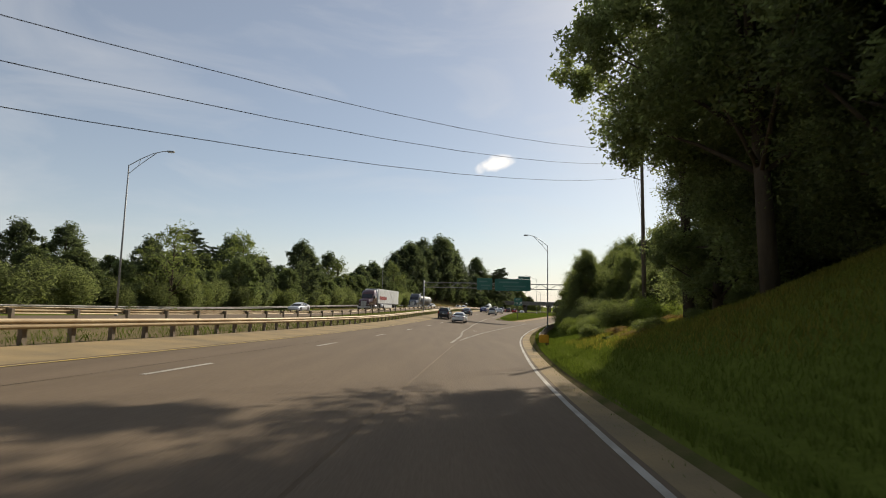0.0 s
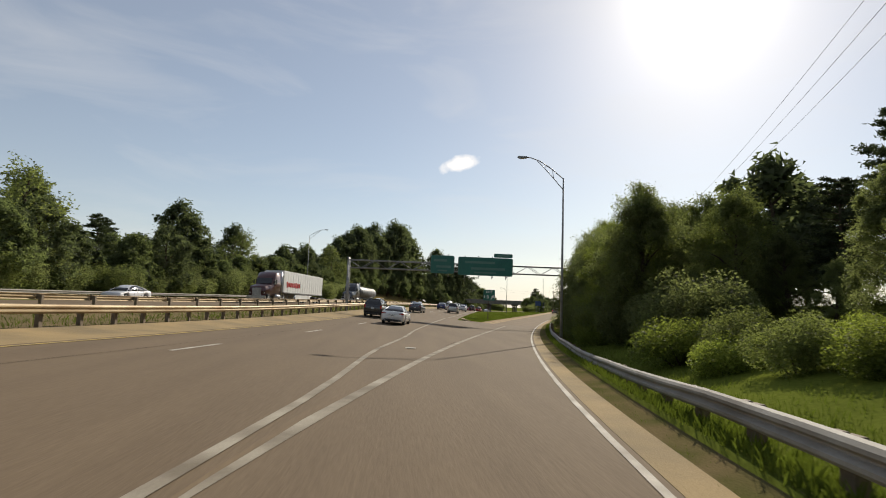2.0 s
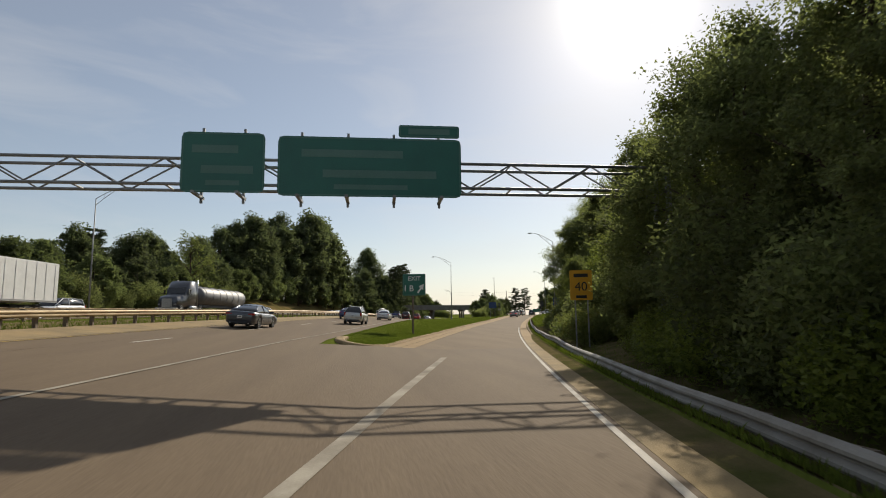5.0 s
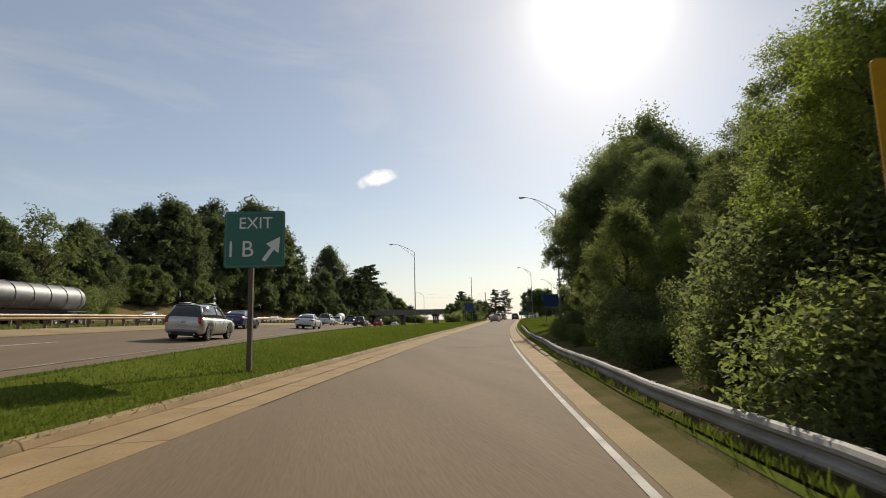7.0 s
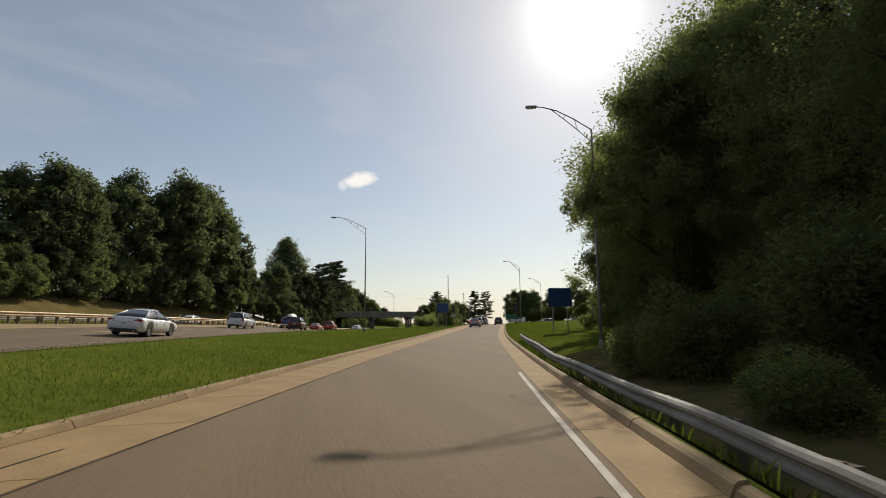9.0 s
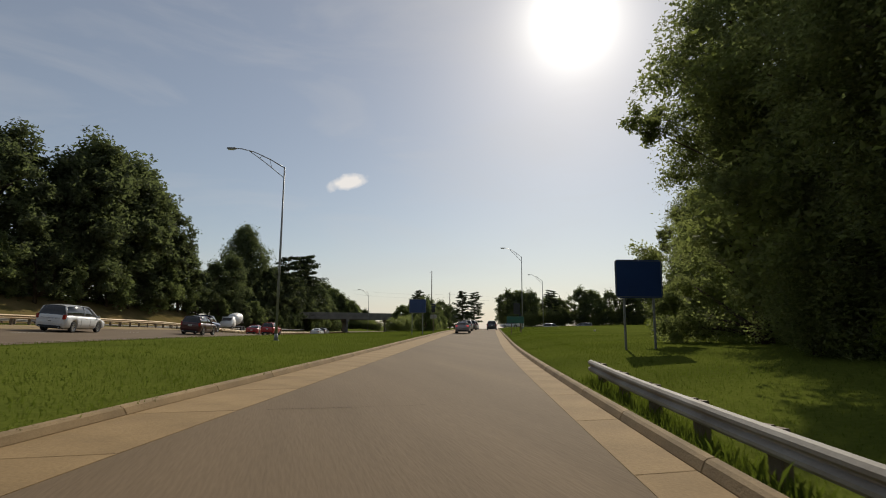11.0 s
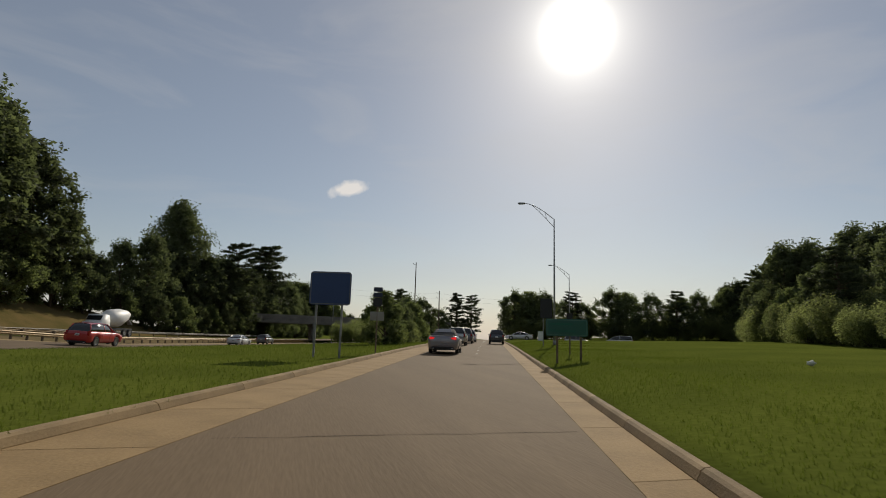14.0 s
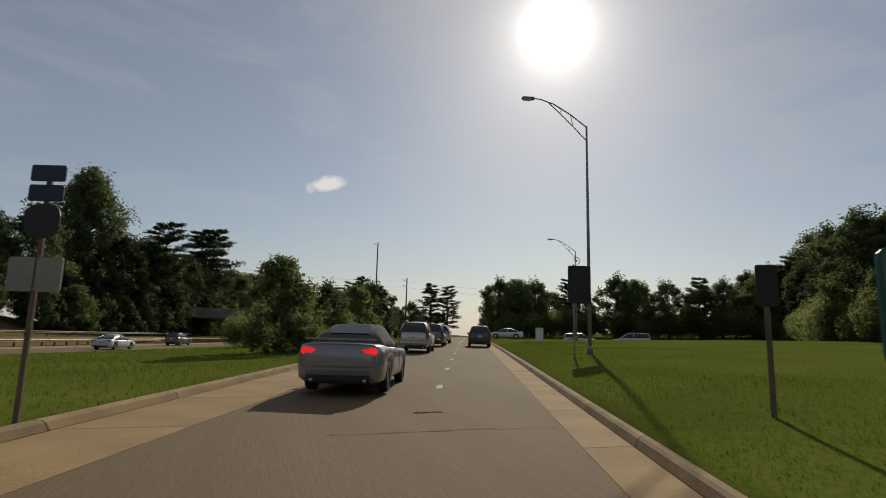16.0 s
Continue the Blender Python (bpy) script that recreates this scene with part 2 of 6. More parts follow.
M = dict(
    asphalt=material("asphalt", (0.174, 0.128, 0.083), 0.9, second=(0.146, 0.107, 0.07), scale=1.1, fine=28, bump=0.35, spread=0.5, grain=0.16, stretch=(1, 0.1, 1), shine=0.15),
    asphalt_ramp=material("asphalt_ramp", (0.186, 0.132, 0.08), 0.9, second=(0.156, 0.111, 0.067), scale=0.9, fine=28, bump=0.35, spread=0.5, grain=0.16, stretch=(1, 0.1, 1), shine=0.15),
    shoulder=material("shoulder_sand", (0.36, 0.26, 0.13), 0.95, second=(0.22, 0.17, 0.1), scale=0.5, fine=40, bump=0.5, shine=0.15),
    concrete=material("concrete", (0.36, 0.245, 0.122), 0.9, second=(0.24, 0.163, 0.081), scale=0.9, fine=22, bump=0.4, spread=0.6, grain=0.2, objvar=0.05, shine=0.15),
    kerb=material("kerb_concrete", (0.37, 0.265, 0.145), 0.9, second=(0.22, 0.16, 0.09), scale=1.2, fine=30, bump=0.4, objvar=0.1, shine=0.15),
    paint=material("road_paint", (0.55, 0.51, 0.44), 0.8, second=(0.3, 0.27, 0.22), scale=1.4, fine=45, bump=0.15, spread=0.6, shine=0.15),
    paint_worn=material("road_paint_worn", (0.38, 0.34, 0.27), 0.88, second=(0.19, 0.16, 0.12), scale=0.9, fine=30, bump=0.2, spread=0.45, shine=0.15),
    dirt=material("median_dirt", (0.2, 0.15, 0.085), 1.0, second=(0.13, 0.11, 0.06), scale=0.4, fine=12, bump=0.6, shine=0.0),
    litter=material("leaf_litter", (0.15, 0.115, 0.06), 1.0, second=(0.085, 0.085, 0.03), scale=1.1, fine=25, bump=0.7, spread=0.4, shine=0.0),
    dry=material("dry_grass", (0.19, 0.135, 0.06), 1.0, second=(0.11, 0.095, 0.035), scale=0.3, fine=14, bump=0.6, spread=0.5, shine=0.0, grain=0.3),
    # white sign writing and borders, dimmed in the colour as if backlit
    faint=material("sign_writing_backlit", (0.1, 0.2, 0.165), 0.6, second=(0.075, 0.17, 0.135), scale=1.0, fine=20, bump=0.0),
    bridge=material("bridge_concrete", (0.24, 0.225, 0.2), 0.9, second=(0.16, 0.15, 0.135), scale=0.6, fine=18, bump=0.3, spread=0.5, shine=0.15),
    tar=material("tar_seam", (0.06, 0.05, 0.042), 1.0, second=(0.085, 0.072, 0.058), scale=1.5, fine=30, bump=0.2, shine=0.0),
    yellow=material("road_paint_yellow", (0.6, 0.4, 0.07), 0.75, second=(0.35, 0.26, 0.1), scale=1.2, fine=45, bump=0.15),
    grass=material("grass", (0.12, 0.142, 0.026), 1.0, second=(0.086, 0.106, 0.02), scale=0.22, fine=9, bump=0.5, shine=0.0, grain=0.35),
    blade=material("grass_blades", (0.122, 0.15, 0.03), 0.8, second=(0.09, 0.114, 0.022), scale=0.3, fine=9, bump=0, island=0.16, transmit=0.32, shine=0.0),
    weed=material("weed_blades", (0.135, 0.15, 0.032), 0.8, second=(0.2, 0.135, 0.036), scale=0.35, fine=5, bump=0, island=0.3, spread=0.7, transmit=0.45, thin=1.2, shine=0.0),
    leaf_a=material("leaf_oak", (0.1, 0.108, 0.054), 0.75, second=(0.072, 0.08, 0.042), scale=0.35, fine=8, bump=0, island=0.2, objvar=0.3, transmit=0.55, thin=2.0, shine=0.15),
    # far foliage: greyer green with aerial haze put into the colour
    leaf_fa=material("leaf_far_dark_hazed", (0.098, 0.112, 0.066), 0.8, second=(0.07, 0.082, 0.05), scale=0.2, fine=6, bump=0, island=0.14, objvar=0.25, transmit=0.5, thin=1.15, shine=0.1),
    leaf_fb=material("leaf_far_light_hazed", (0.118, 0.136, 0.068), 0.8, second=(0.088, 0.104, 0.054), scale=0.2, fine=6, bump=0, island=0.14, objvar=0.25, transmit=0.5, thin=1.15, shine=0.1),
    leaf_b=material("leaf_light", (0.12, 0.132, 0.052), 0.75, second=(0.09, 0.102, 0.042), scale=0.35, fine=8, bump=0, island=0.2, objvar=0.3, transmit=0.42, thin=1.55, shine=0.15),
    leaf_c=material("leaf_pine", (0.066, 0.08, 0.042), 0.7, second=(0.048, 0.06, 0.032), scale=0.4, fine=8, bump=0, island=0.3, objvar=0.3, transmit=0.22, shine=0.15),
    leaf_v=material("leaf_vine", (0.15, 0.17, 0.042), 0.7, second=(0.11, 0.13, 0.034), scale=0.5, fine=8, bump=0, island=0.3, objvar=0.3, transmit=0.42, thin=1.55, shine=0.15),
    leaf_d=material("leaf_dry", (0.2, 0.115, 0.05), 0.8, second=(0.13, 0.1, 0.04), scale=0.5, fine=8, bump=0, island=0.35, objvar=0.2, transmit=0.35, thin=1.55, shine=0.1),
    bark=material("bark", (0.1, 0.075, 0.052), 0.95, second=(0.055, 0.042, 0.03), scale=2.5, fine=22, bump=0.8, stretch=(1, 1, 0.25), shine=0.15),
    wood=material("pole_wood", (0.14, 0.105, 0.075), 0.9, second=(0.085, 0.065, 0.05), scale=1.5, fine=25, bump=0.5, stretch=(1, 1, 0.1)),
    steel=material("galvanised_steel", (0.3, 0.3, 0.295), 0.55, 0.35, second=(0.2, 0.2, 0.19), scale=3.0, fine=30, bump=0.08),
    rail=material("guardrail_steel", (0.33, 0.31, 0.27), 0.75, 0.05, second=(0.2, 0.175, 0.14), scale=1.0, fine=25, bump=0.1),
    rail_rust=material("guardrail_weathered", (0.42, 0.33, 0.2), 0.6, 0.35, second=(0.28, 0.19, 0.1), scale=0.8, fine=25, bump=0.15),
    post=material("guardrail_post", (0.2, 0.15, 0.1), 0.85, second=(0.12, 0.09, 0.06), scale=3, fine=25, bump=0.3),
    green=material("sign_green", (0.018, 0.14, 0.1), 0.45, second=(0.015, 0.115, 0.083), scale=1.0, fine=20, bump=0.02),
    green_dull=material("sign_green_pale", (0.03, 0.13, 0.1), 0.5, second=(0.025, 0.11, 0.085), scale=1.0, fine=20, bump=0.0),
    blue=material("sign_blue", (0.014, 0.046, 0.155), 0.45, second=(0.012, 0.038, 0.13), scale=1.0, fine=20, bump=0.02),
    # blue of the route plates, darkened in the colour for their backlit faces
    blue_backlit=material("sign_blue_backlit", (0.012, 0.022, 0.05), 0.45, second=(0.01, 0.018, 0.04), scale=1.0, fine=20, bump=0.02),
    orange=material("sign_yellow", (0.7, 0.36, 0.02), 0.45, second=(0.6, 0.3, 0.02), scale=1.0, fine=20, bump=0.02),
    white=material("sign_white", (0.75, 0.75, 0.72), 0.5, second=(0.66, 0.66, 0.63), scale=1.5, fine=20, bump=0.02),
    black=material("sign_black", (0.02, 0.02, 0.02), 0.5, bump=0.02),
    # white plates greyed in the colour, since their faces stand in shade
    shaded_plate=material("sign_white_shaded", (0.32, 0.32, 0.29), 0.6, second=(0.26, 0.26, 0.235), scale=1.5, fine=20, bump=0.02),
    alu=material("sign_back", (0.2, 0.2, 0.2), 0.55, 0.5, second=(0.15, 0.15, 0.15), scale=2.0, fine=15, bump=0.03),
    tyre=material("tyre", (0.02, 0.02, 0.02), 0.85, bump=0.2),
    chrome=material("alloy", (0.55, 0.55, 0.56), 0.3, 0.9, bump=0.02),
    glass=material("car_glass", (0.015, 0.018, 0.02), 0.08, 0.0, bump=0.0, coat=0.6),
    cloth=material("cloth_top", (0.13, 0.125, 0.12), 0.95, second=(0.1, 0.095, 0.09), scale=3.0, fine=90, bump=0.2, shine=0.1),
    plastic=material("dark_plastic", (0.025, 0.025, 0.027), 0.6, bump=0.1),
    lamp_red=material("tail_lamp", (0.35, 0.01, 0.012), 0.25, bump=0.0, coat=0.8),
    brake=material("brake_lamp_lit", (0.8, 0.02, 0.02), 0.3, bump=0.0, emit=1.0),
    lamp_white=material("head_lamp", (0.7, 0.7, 0.72), 0.15, bump=0.0, coat=0.8),
    wire=material("cable", (0.03, 0.03, 0.03), 0.7, bump=0.0),
)


def paint_of(name, c, metal=0.3):
    return material("car_paint_" + name, c, 0.35, metal, second=[v * 0.9 for v in c], scale=1.5, fine=60, bump=0.0, coat=0.8)


# ---- small mesh tools ----
def mesh_of(name, verts, faces, mat, smooth=False):
    me = bpy.data.meshes.new(name)
    me.from_pydata([tuple(v) for v in verts], [], [tuple(f) for f in faces])
    for m in (mat if isinstance(mat, (list, tuple)) else [mat]):
        me.materials.append(m)
    if smooth:
        me.shade_smooth()
    me.update()
    return me


def part(name, bm, mat, parent=None, label=""):
    """Links a bmesh or a mesh as one object, under a thing or a part."""
    if isinstance(bm, bmesh.types.BMesh):
        me = bpy.data.meshes.new(name)
        bm.to_mesh(me)
        bm.free()
        me.materials.append(mat)
    else:
        me = bm
    ob = new(name, me)
    if parent is not None:
        ob.parent = parent
    if label:
        ob["label"] = label
    return ob


def box(sx, sy, sz, at=(0, 0, 0), bevel=0.0, bm=None, turn=None):
    bm = bm or bmesh.new()
    r = bmesh.ops.create_cube(bm, size=1.0)
    vs = r["verts"]
    bmesh.ops.scale(bm, vec=(sx, sy, sz), verts=vs)
    if turn is not None:
        bmesh.ops.rotate(bm, matrix=turn, verts=vs)
    bmesh.ops.translate(bm, vec=at, verts=vs)
    if bevel:
        es = {e for v in vs for e in v.link_edges}
        bmesh.ops.bevel(bm, geom=list(es), offset=bevel, segments=2, affect="EDGES")
    return bm


def tube(pts, radii, sides=8, bm=None, caps=True):
    """A round bar through points, with a radius at each."""
    bm = bm or bmesh.new()
    rings = []
    pts = [Vector(p) for p in pts]
    for i, p in enumerate(pts):
        d = (pts[min(i + 1, len(pts) - 1)] - pts[max(i - 1, 0)]).normalized()
        a = d.orthogonal().normalized() if abs(d.z) > 0.95 else Vector((0, 0, 1)).cross(d).normalized()
        b = d.cross(a)
        r = radii[i] if isinstance(radii, (list, tuple)) else radii
        rings.append([bm.verts.new(p + (a * math.cos(k * 2 * math.pi / sides) + b * math.sin(k * 2 * math.pi / sides)) * r) for k in range(sides)])
    for u, v in zip(rings, rings[1:]):
        for k in range(sides):
            bm.faces.new((u[k], u[(k + 1) % sides], v[(k + 1) % sides], v[k]))
    if caps:
        bm.faces.new(rings[0][::-1])
        bm.faces.new(rings[-1])
    for f in bm.faces:
        f.smooth = True
    return bm


def thing(name, m, label, category, group="", kind=""):
    ob = new(name)
    ob.matrix_world = m
    return tagged(ob, label, category, group, kind)


# ---- the lines of the place ----
def curve(table):
    ys, vs = np.array([p[0] for p in table], float), np.array([p[1] for p in table], float)
    sl = np.gradient(vs, ys)

    def f(y):
        y = float(y)
        if y <= ys[0]:
            return float(vs[0] + (y - ys[0]) * sl[0])
        if y >= ys[-1]:
            return float(vs[-1] + (y - ys[-1]) * sl[-1])
        i = int(np.searchsorted(ys, y)) - 1
        h = ys[i + 1] - ys[i]
        u = (y - ys[i]) / h
        return float((2 * u ** 3 - 3 * u * u + 1) * vs[i] + (u ** 3 - 2 * u * u + u) * h * sl[i] + (3 * u * u - 2 * u ** 3) * vs[i + 1] + (u ** 3 - u * u) * h * sl[i + 1])
    return f


# line driven along the exit lane and ramp, and its height
ramp_x = curve([(-60, 2.6), (-30, 3.1), (0, 3.85), (18, 5.05), (33.5, 6.98), (48, 9.45), (64, 12.75), (94.5, 20.45), (113, 25.75), (124, 29.1), (153, 38.5), (175.5, 46.3), (201, 55.8), (250, 74.5), (300, 94.0), (400, 133.0)])
ramp_z = curve([(-60, 0.6), (-30, 0.15), (0, -0.46), (18, -0.78), (33.5, -0.97), (48, -1.08), (64, -1.15), (94.5, -1.12), (113, -1.02), (124, -0.94), (153, -0.61), (175.5, -0.25), (201, 0.31), (225, 0.82), (250, 1.2), (290, 1.6), (320, 1.8), (400, 2.0)])
# middle of the motorway's right-hand lane, and its height
way_x = curve([(-60, -4.0), (-30, -1.9), (0, 0.0), (17, 1.2), (42, 3.4), (74, 7.2), (87, 9.0), (127, 15.6), (150, 19.6), (190, 26.5), (225, 33.5), (250, 39.5), (290, 50.5), (330, 62.5), (400, 84.0), (600, 146.0), (900, 240.0)])
way_z = curve([(-60, 0.6), (-30, 0.15), (0, -0.46), (18, -0.78), (33.5, -0.97), (50, -1.05), (70, -1.05), (90, -0.85), (120, -0.4), (150, 0.0), (190, 0.2), (225, 0.1), (250, -0.1), (318, -0.3), (400, -0.2), (600, 0.5), (900, 3.0)])
# middle of the oncoming carriageway, from the right-hand lane's middle
onc_off = curve([(-60, -22.5), (150, -22.5), (200, -21.5), (250, -18.0), (300, -14.5), (400, -14.0), (900, -14.0)])


def onc_x(y):
    return way_x(y) + onc_off(y)


def smooth(a, b, v):
    u = min(1.0, max(0.0, (v - a) / (b - a)))
    return u * u * (3 - 2 * u)


def bank(y):
    """Cross slope of the motorway, whose outer side is raised in the bend."""
    return (0.045 + 0.03 * smooth(50, 110, y)) * (1 - smooth(212, 250, y))


def way_h(y, d):
    """Height of the motorway d metres from the middle of its right-hand lane."""
    return way_z(y) + bank(y) * max(0.0, 2.6 - d)


def onc_z(y):
    return way_z(y) + 0.75 + 5.5 * bank(y)


def ramp_left(y):
    """Offset of the ramp's left kerb from its line."""
    return -6.1 if y < 150 else -6.1 + 0.3 * smooth(150, 180, y)


# how steep the wooded bank beside the exit lane is along the way
def bank_rise(y):
    return 1.55 - 0.85 * smooth(8, 28, y) - 0.2 * smooth(26, 38, y) - 0.5 * smooth(36, 54, y)


def right_height(r, y):
    """Ground right of the ramp: its height over the kerb, r metres from the driven line."""
    steep = bank_rise(y)
    mid = smooth(30, 54, y) * (1 - smooth(140, 170, y))
    open_ = smooth(140, 170, y)
    h = 0.0
    h += steep * (0.43 * max(0.0, r - 3.6) - 0.009 * max(0.0, r - 3.6) ** 2 if r < 19 else 4.49)
    h += mid * (-(0.5 + 0.12 * smooth(85, 105, y)) * smooth(2.7, 3.6, r) + 0.2 * max(0.0, min(r, 6.5) - 4.2) + 0.2 * max(0.0, min(r, 22.0) - 6.5))
    h += open_ * (0.16 * max(0.0, min(r, 5.0) - 2.8) + 0.028 * max(0.0, min(r, 45.0) - 5.0) + 0.07 * max(0.0, min(r, 80.0) - 45.0))
    return h


def ground_z(x, y):
    r, w, o = x - ramp_x(y), x - way_x(y), x - onc_x(y)
    rz, wz, oz = ramp_z(y), way_z(y), onc_z(y)
    lk = ramp_left(y)
    if r > 2.7:
        d = ((x - 84) * 22 + (y - 276) * 40) / 45.65
        dip = 1.15 * math.exp(-(d / 8.0) ** 2) * smooth(4.5, 9.0, r) * (1 - smooth(48, 60, r)) if y > 235 else 0.0
        return rz + 0.13 - dip + right_height(r, y) + 0.1 * noise.noise((x * 0.15, y * 0.15, 3))
    if r > lk - 0.05 and y > 101:
        return rz - 0.12
    if r > -3:
        return rz - 0.12
    if w > 2.6:
        a, b = way_x(y) + 2.6, ramp_x(y) + lk
        u = (x - a) / max(0.5, b - a)
        u = min(1.0, max(0.0, u))
        k = smooth(101.5, 104, y)
        return wz * (1 - u) + rz * u - 0.12 * (1 - k) + k * (0.08 + 0.16 * smooth(104, 124, y) * (1 - 0.6 * smooth(140, 170, y)) * math.sin(math.pi * u) ** 0.7)
    if w > -8.7:
        return way_h(y, w) - 0.12
    wz = way_h(y, -8.7)
    if o > 6.0:
        u = (w + 8.7) / (onc_off(y) + 6.0 + 8.7) if onc_off(y) + 14.7 < -0.5 else 0
        return wz - 0.02 + (oz - wz) * u - 0.25 * math.sin(math.pi * min(1, max(0, u)))
    if o > -6.2:
        return oz - 0.12
    hill = 5.0 * smooth(9, 24, -o) * smooth(162, 208, y) * (1 - smooth(275, 320, y))
    return hill + oz + 0.05 + 0.12 * min(8.0, max(0, -o - 8.5)) + 0.02 * max(0.0, min(80.0, -o - 18.0))


def stations(a, b, near=3.0):
    out, y = [], a
    while y < b:
        out.append(y)
        y += near if -40 < y < 300 else (12.0 if -120 < y < 500 else 60.0)
    return out + [b]


def build_ground():
    ys = stations(-400, 2500)
    verts, faces, n = [], [], 0
    for y in ys:
        xs = [onc_x(y) + d for d in (-2500, -1200, -600, -300, -150, -80, -50, -36, -28, -20, -15, -11, -8, -6.3, -6.1, 6.0, 6.2)]
        m0, m1 = onc_x(y) + 6.2, way_x(y) - 8.75
        xs += [m0 + (m1 - m0) * k / 4 for k in (1, 2, 3)] + [m1, way_x(y) - 8.65]
        a = way_x(y) + 2.55
        b = ramp_x(y) + ramp_left(y) - 0.06
        if b - a < 0.8:
            mid = max((a + b) / 2, way_x(y) - 2)
            xs += [mid - 0.3, mid - 0.25] + [mid - 0.25 + 0.05 * k for k in range(1, 9)] + [mid + 0.2, mid + 0.25]
        else:
            xs += [a, a + 0.07] + [a + 0.07 + (b - a - 0.07) * k / 9 for k in range(1, 9)] + [b, b + 0.05]
        xs += [ramp_x(y) + d for d in (2.66, 2.72, 3.2, 3.9, 4.6, 5.4, 6.3, 7.4, 8.8, 10.5, 12.5, 15, 19, 25, 33, 45, 60, 80, 120, 200, 400, 800, 1500, 2500)]
        n = len(xs)
        verts += [(x, y, ground_z(x, y)) for x in xs]
    for i in range(len(ys) - 1):
        for k in range(n - 1):
            faces.append((i * n + k, i * n + k + 1, (i + 1) * n + k + 1, (i + 1) * n + k))
    ob = new("ground", mesh_of("ground", verts, faces, M["grass"], True))
    tagged(ob, "mown green grass verges and banks beside the road", "ground", kind="structure")


build_ground()


def strip(name, ys, edges, mat, label, category="road", lift=0.0, thick=0.0, kind="structure", parent=None):
    """A ribbon across several edge lines (functions of y giving x and z)."""
    verts, faces = [], []
    n = len(edges)
    for y in ys:
        verts += [(e(y)[0], y, e(y)[1] + lift) for e in edges]
    for i in range(len(ys) - 1):
        for k in range(n - 1):
            faces.append((i * n + k, i * n + k + 1, (i + 1) * n + k + 1, (i + 1) * n + k))
    if thick:
        c = len(verts)
        verts += [(v[0], v[1], v[2] - thick) for v in verts]
        for i in range(len(ys) - 1):
            faces.append((c + i * n, i * n, (i + 1) * n, c + (i + 1) * n))
            a, b = i * n + n - 1, (i + 1) * n + n - 1
            faces.append((a, c + a, c + b, b))
    ob = new(name, mesh_of(name, verts, faces, mat))
    if parent is not None:
        ob.parent = parent
        return ob
    return tagged(ob, label, category, kind=kind)


def W(d, dz=0.0):
    return lambda y: (way_x(y) + d, way_h(y, d) + dz)


def R(d, dz=0.0):
    return lambda y: (ramp_x(y) + (d(y) if callable(d) else d), ramp_z(y) + dz)


def O(d, dz=0.0):
    return lambda y: (onc_x(y) + d, onc_z(y) + dz)


# the motorway and the exit lane are one surface until they part
def ys_of(a, b, step=3.0):
    n = max(1, int(round((b - a) / step)))
    return [a + (b - a) * i / n for i in range(n + 1)]


def mid_line(u):
    def f(y):
        a, b = way_x(y) + 2.2, max(ramp_x(y) - 2.6, way_x(y) + 2.25)
        return a + (b - a) * u, way_h(y, 2.2) * (1 - u) + ramp_z(y) * u
    return f


def edge_off(y):
    """Offset of the exit lane's edge line, wider before the rail begins."""
    return 1.55 + 0.34 * (1 - smooth(22, 48, y))


ROAD_END = 102
strip("road", ys_of(-150, ROAD_END), [W(-6.2), W(-3), W(0), W(2.2), mid_line(0.5), mid_line(1.0), R(-1), R(lambda y: edge_off(y) + 0.2)], M["asphalt"], "worn grey asphalt motorway with an exit lane", thick=0.2)
strip("road_motorway", ys_of(ROAD_END, 900, 6), [W(-6.2), W(-3), W(0), W(2.6)], M["asphalt"], "grey asphalt motorway lanes", thick=0.2)
strip("road_ramp", ys_of(ROAD_END, 400), [R(lambda y: -4.5 + 0.3 * smooth(150, 180, y)), R(-2), R(0), R(1.75)], M["asphalt_ramp"], "brownish worn asphalt exit ramp", thick=0.2)
strip("road_oncoming", ys_of(-150, 900, 6), [O(-5.9), O(0), O(5.9)], M["asphalt"], "grey asphalt oncoming carriageway", thick=0.2)
strip("shoulder", ys_of(-150, 330, 4), [W(-8.7, 0.06), W(-7.4, 0.0), W(-6.15, 0.0)], M["shoulder"], "sandy brown motorway shoulder along the median", "shoulder", lift=0.004, thick=0.2)


def line_strip(name, ys, e, half, mat, label):
    return strip(name, ys, [lambda y: (e(y)[0] - half, e(y)[1]), lambda y: (e(y)[0] + half, e(y)[1])], mat, label, "road marking", lift=0.008)


line_strip("edge_line", ys_of(-100, 140), R(edge_off), 0.055, M["paint"], "worn white edge line beside the verge")
line_strip("exit_line", ys_of(24, 97, 2), R(lambda y: -2.5 + 0.35 * smooth(50, 84, y)), 0.12, M["paint_worn"], "broad worn white line between exit lane and motorway")
def gore_off(y):
    return 1.95 - 0.6 * smooth(42, 56, y) - 0.35 * smooth(62, 74, y) * (1 - smooth(100, 116, y))


line_strip("gore_line", ys_of(34, 330, 3), lambda y: (way_x(y) + gore_off(y), way_h(y, gore_off(y))), 0.09, M["paint_worn"], "white edge line of the motorway")
line_strip("median_line", ys_of(-100, 400, 4), W(-5.9), 0.075, M["yellow"], "faded yellow line beside the median")
line_strip("oncoming_line", ys_of(-100, 400, 6), O(5.4), 0.075, M["yellow"], "faded yellow line of the oncoming carriageway")

strip("median_dirt", ys_of(-150, 330, 5), [O(6.1, -0.1), lambda y: ((onc_x(y) + way_x(y) - 2.6) / 2, ground_z((onc_x(y) + way_x(y) - 2.6) / 2, y) + 0.03), W(-8.72, 0.0)], M["dirt"], "bare brown earth of the median", "ground", lift=0.02)

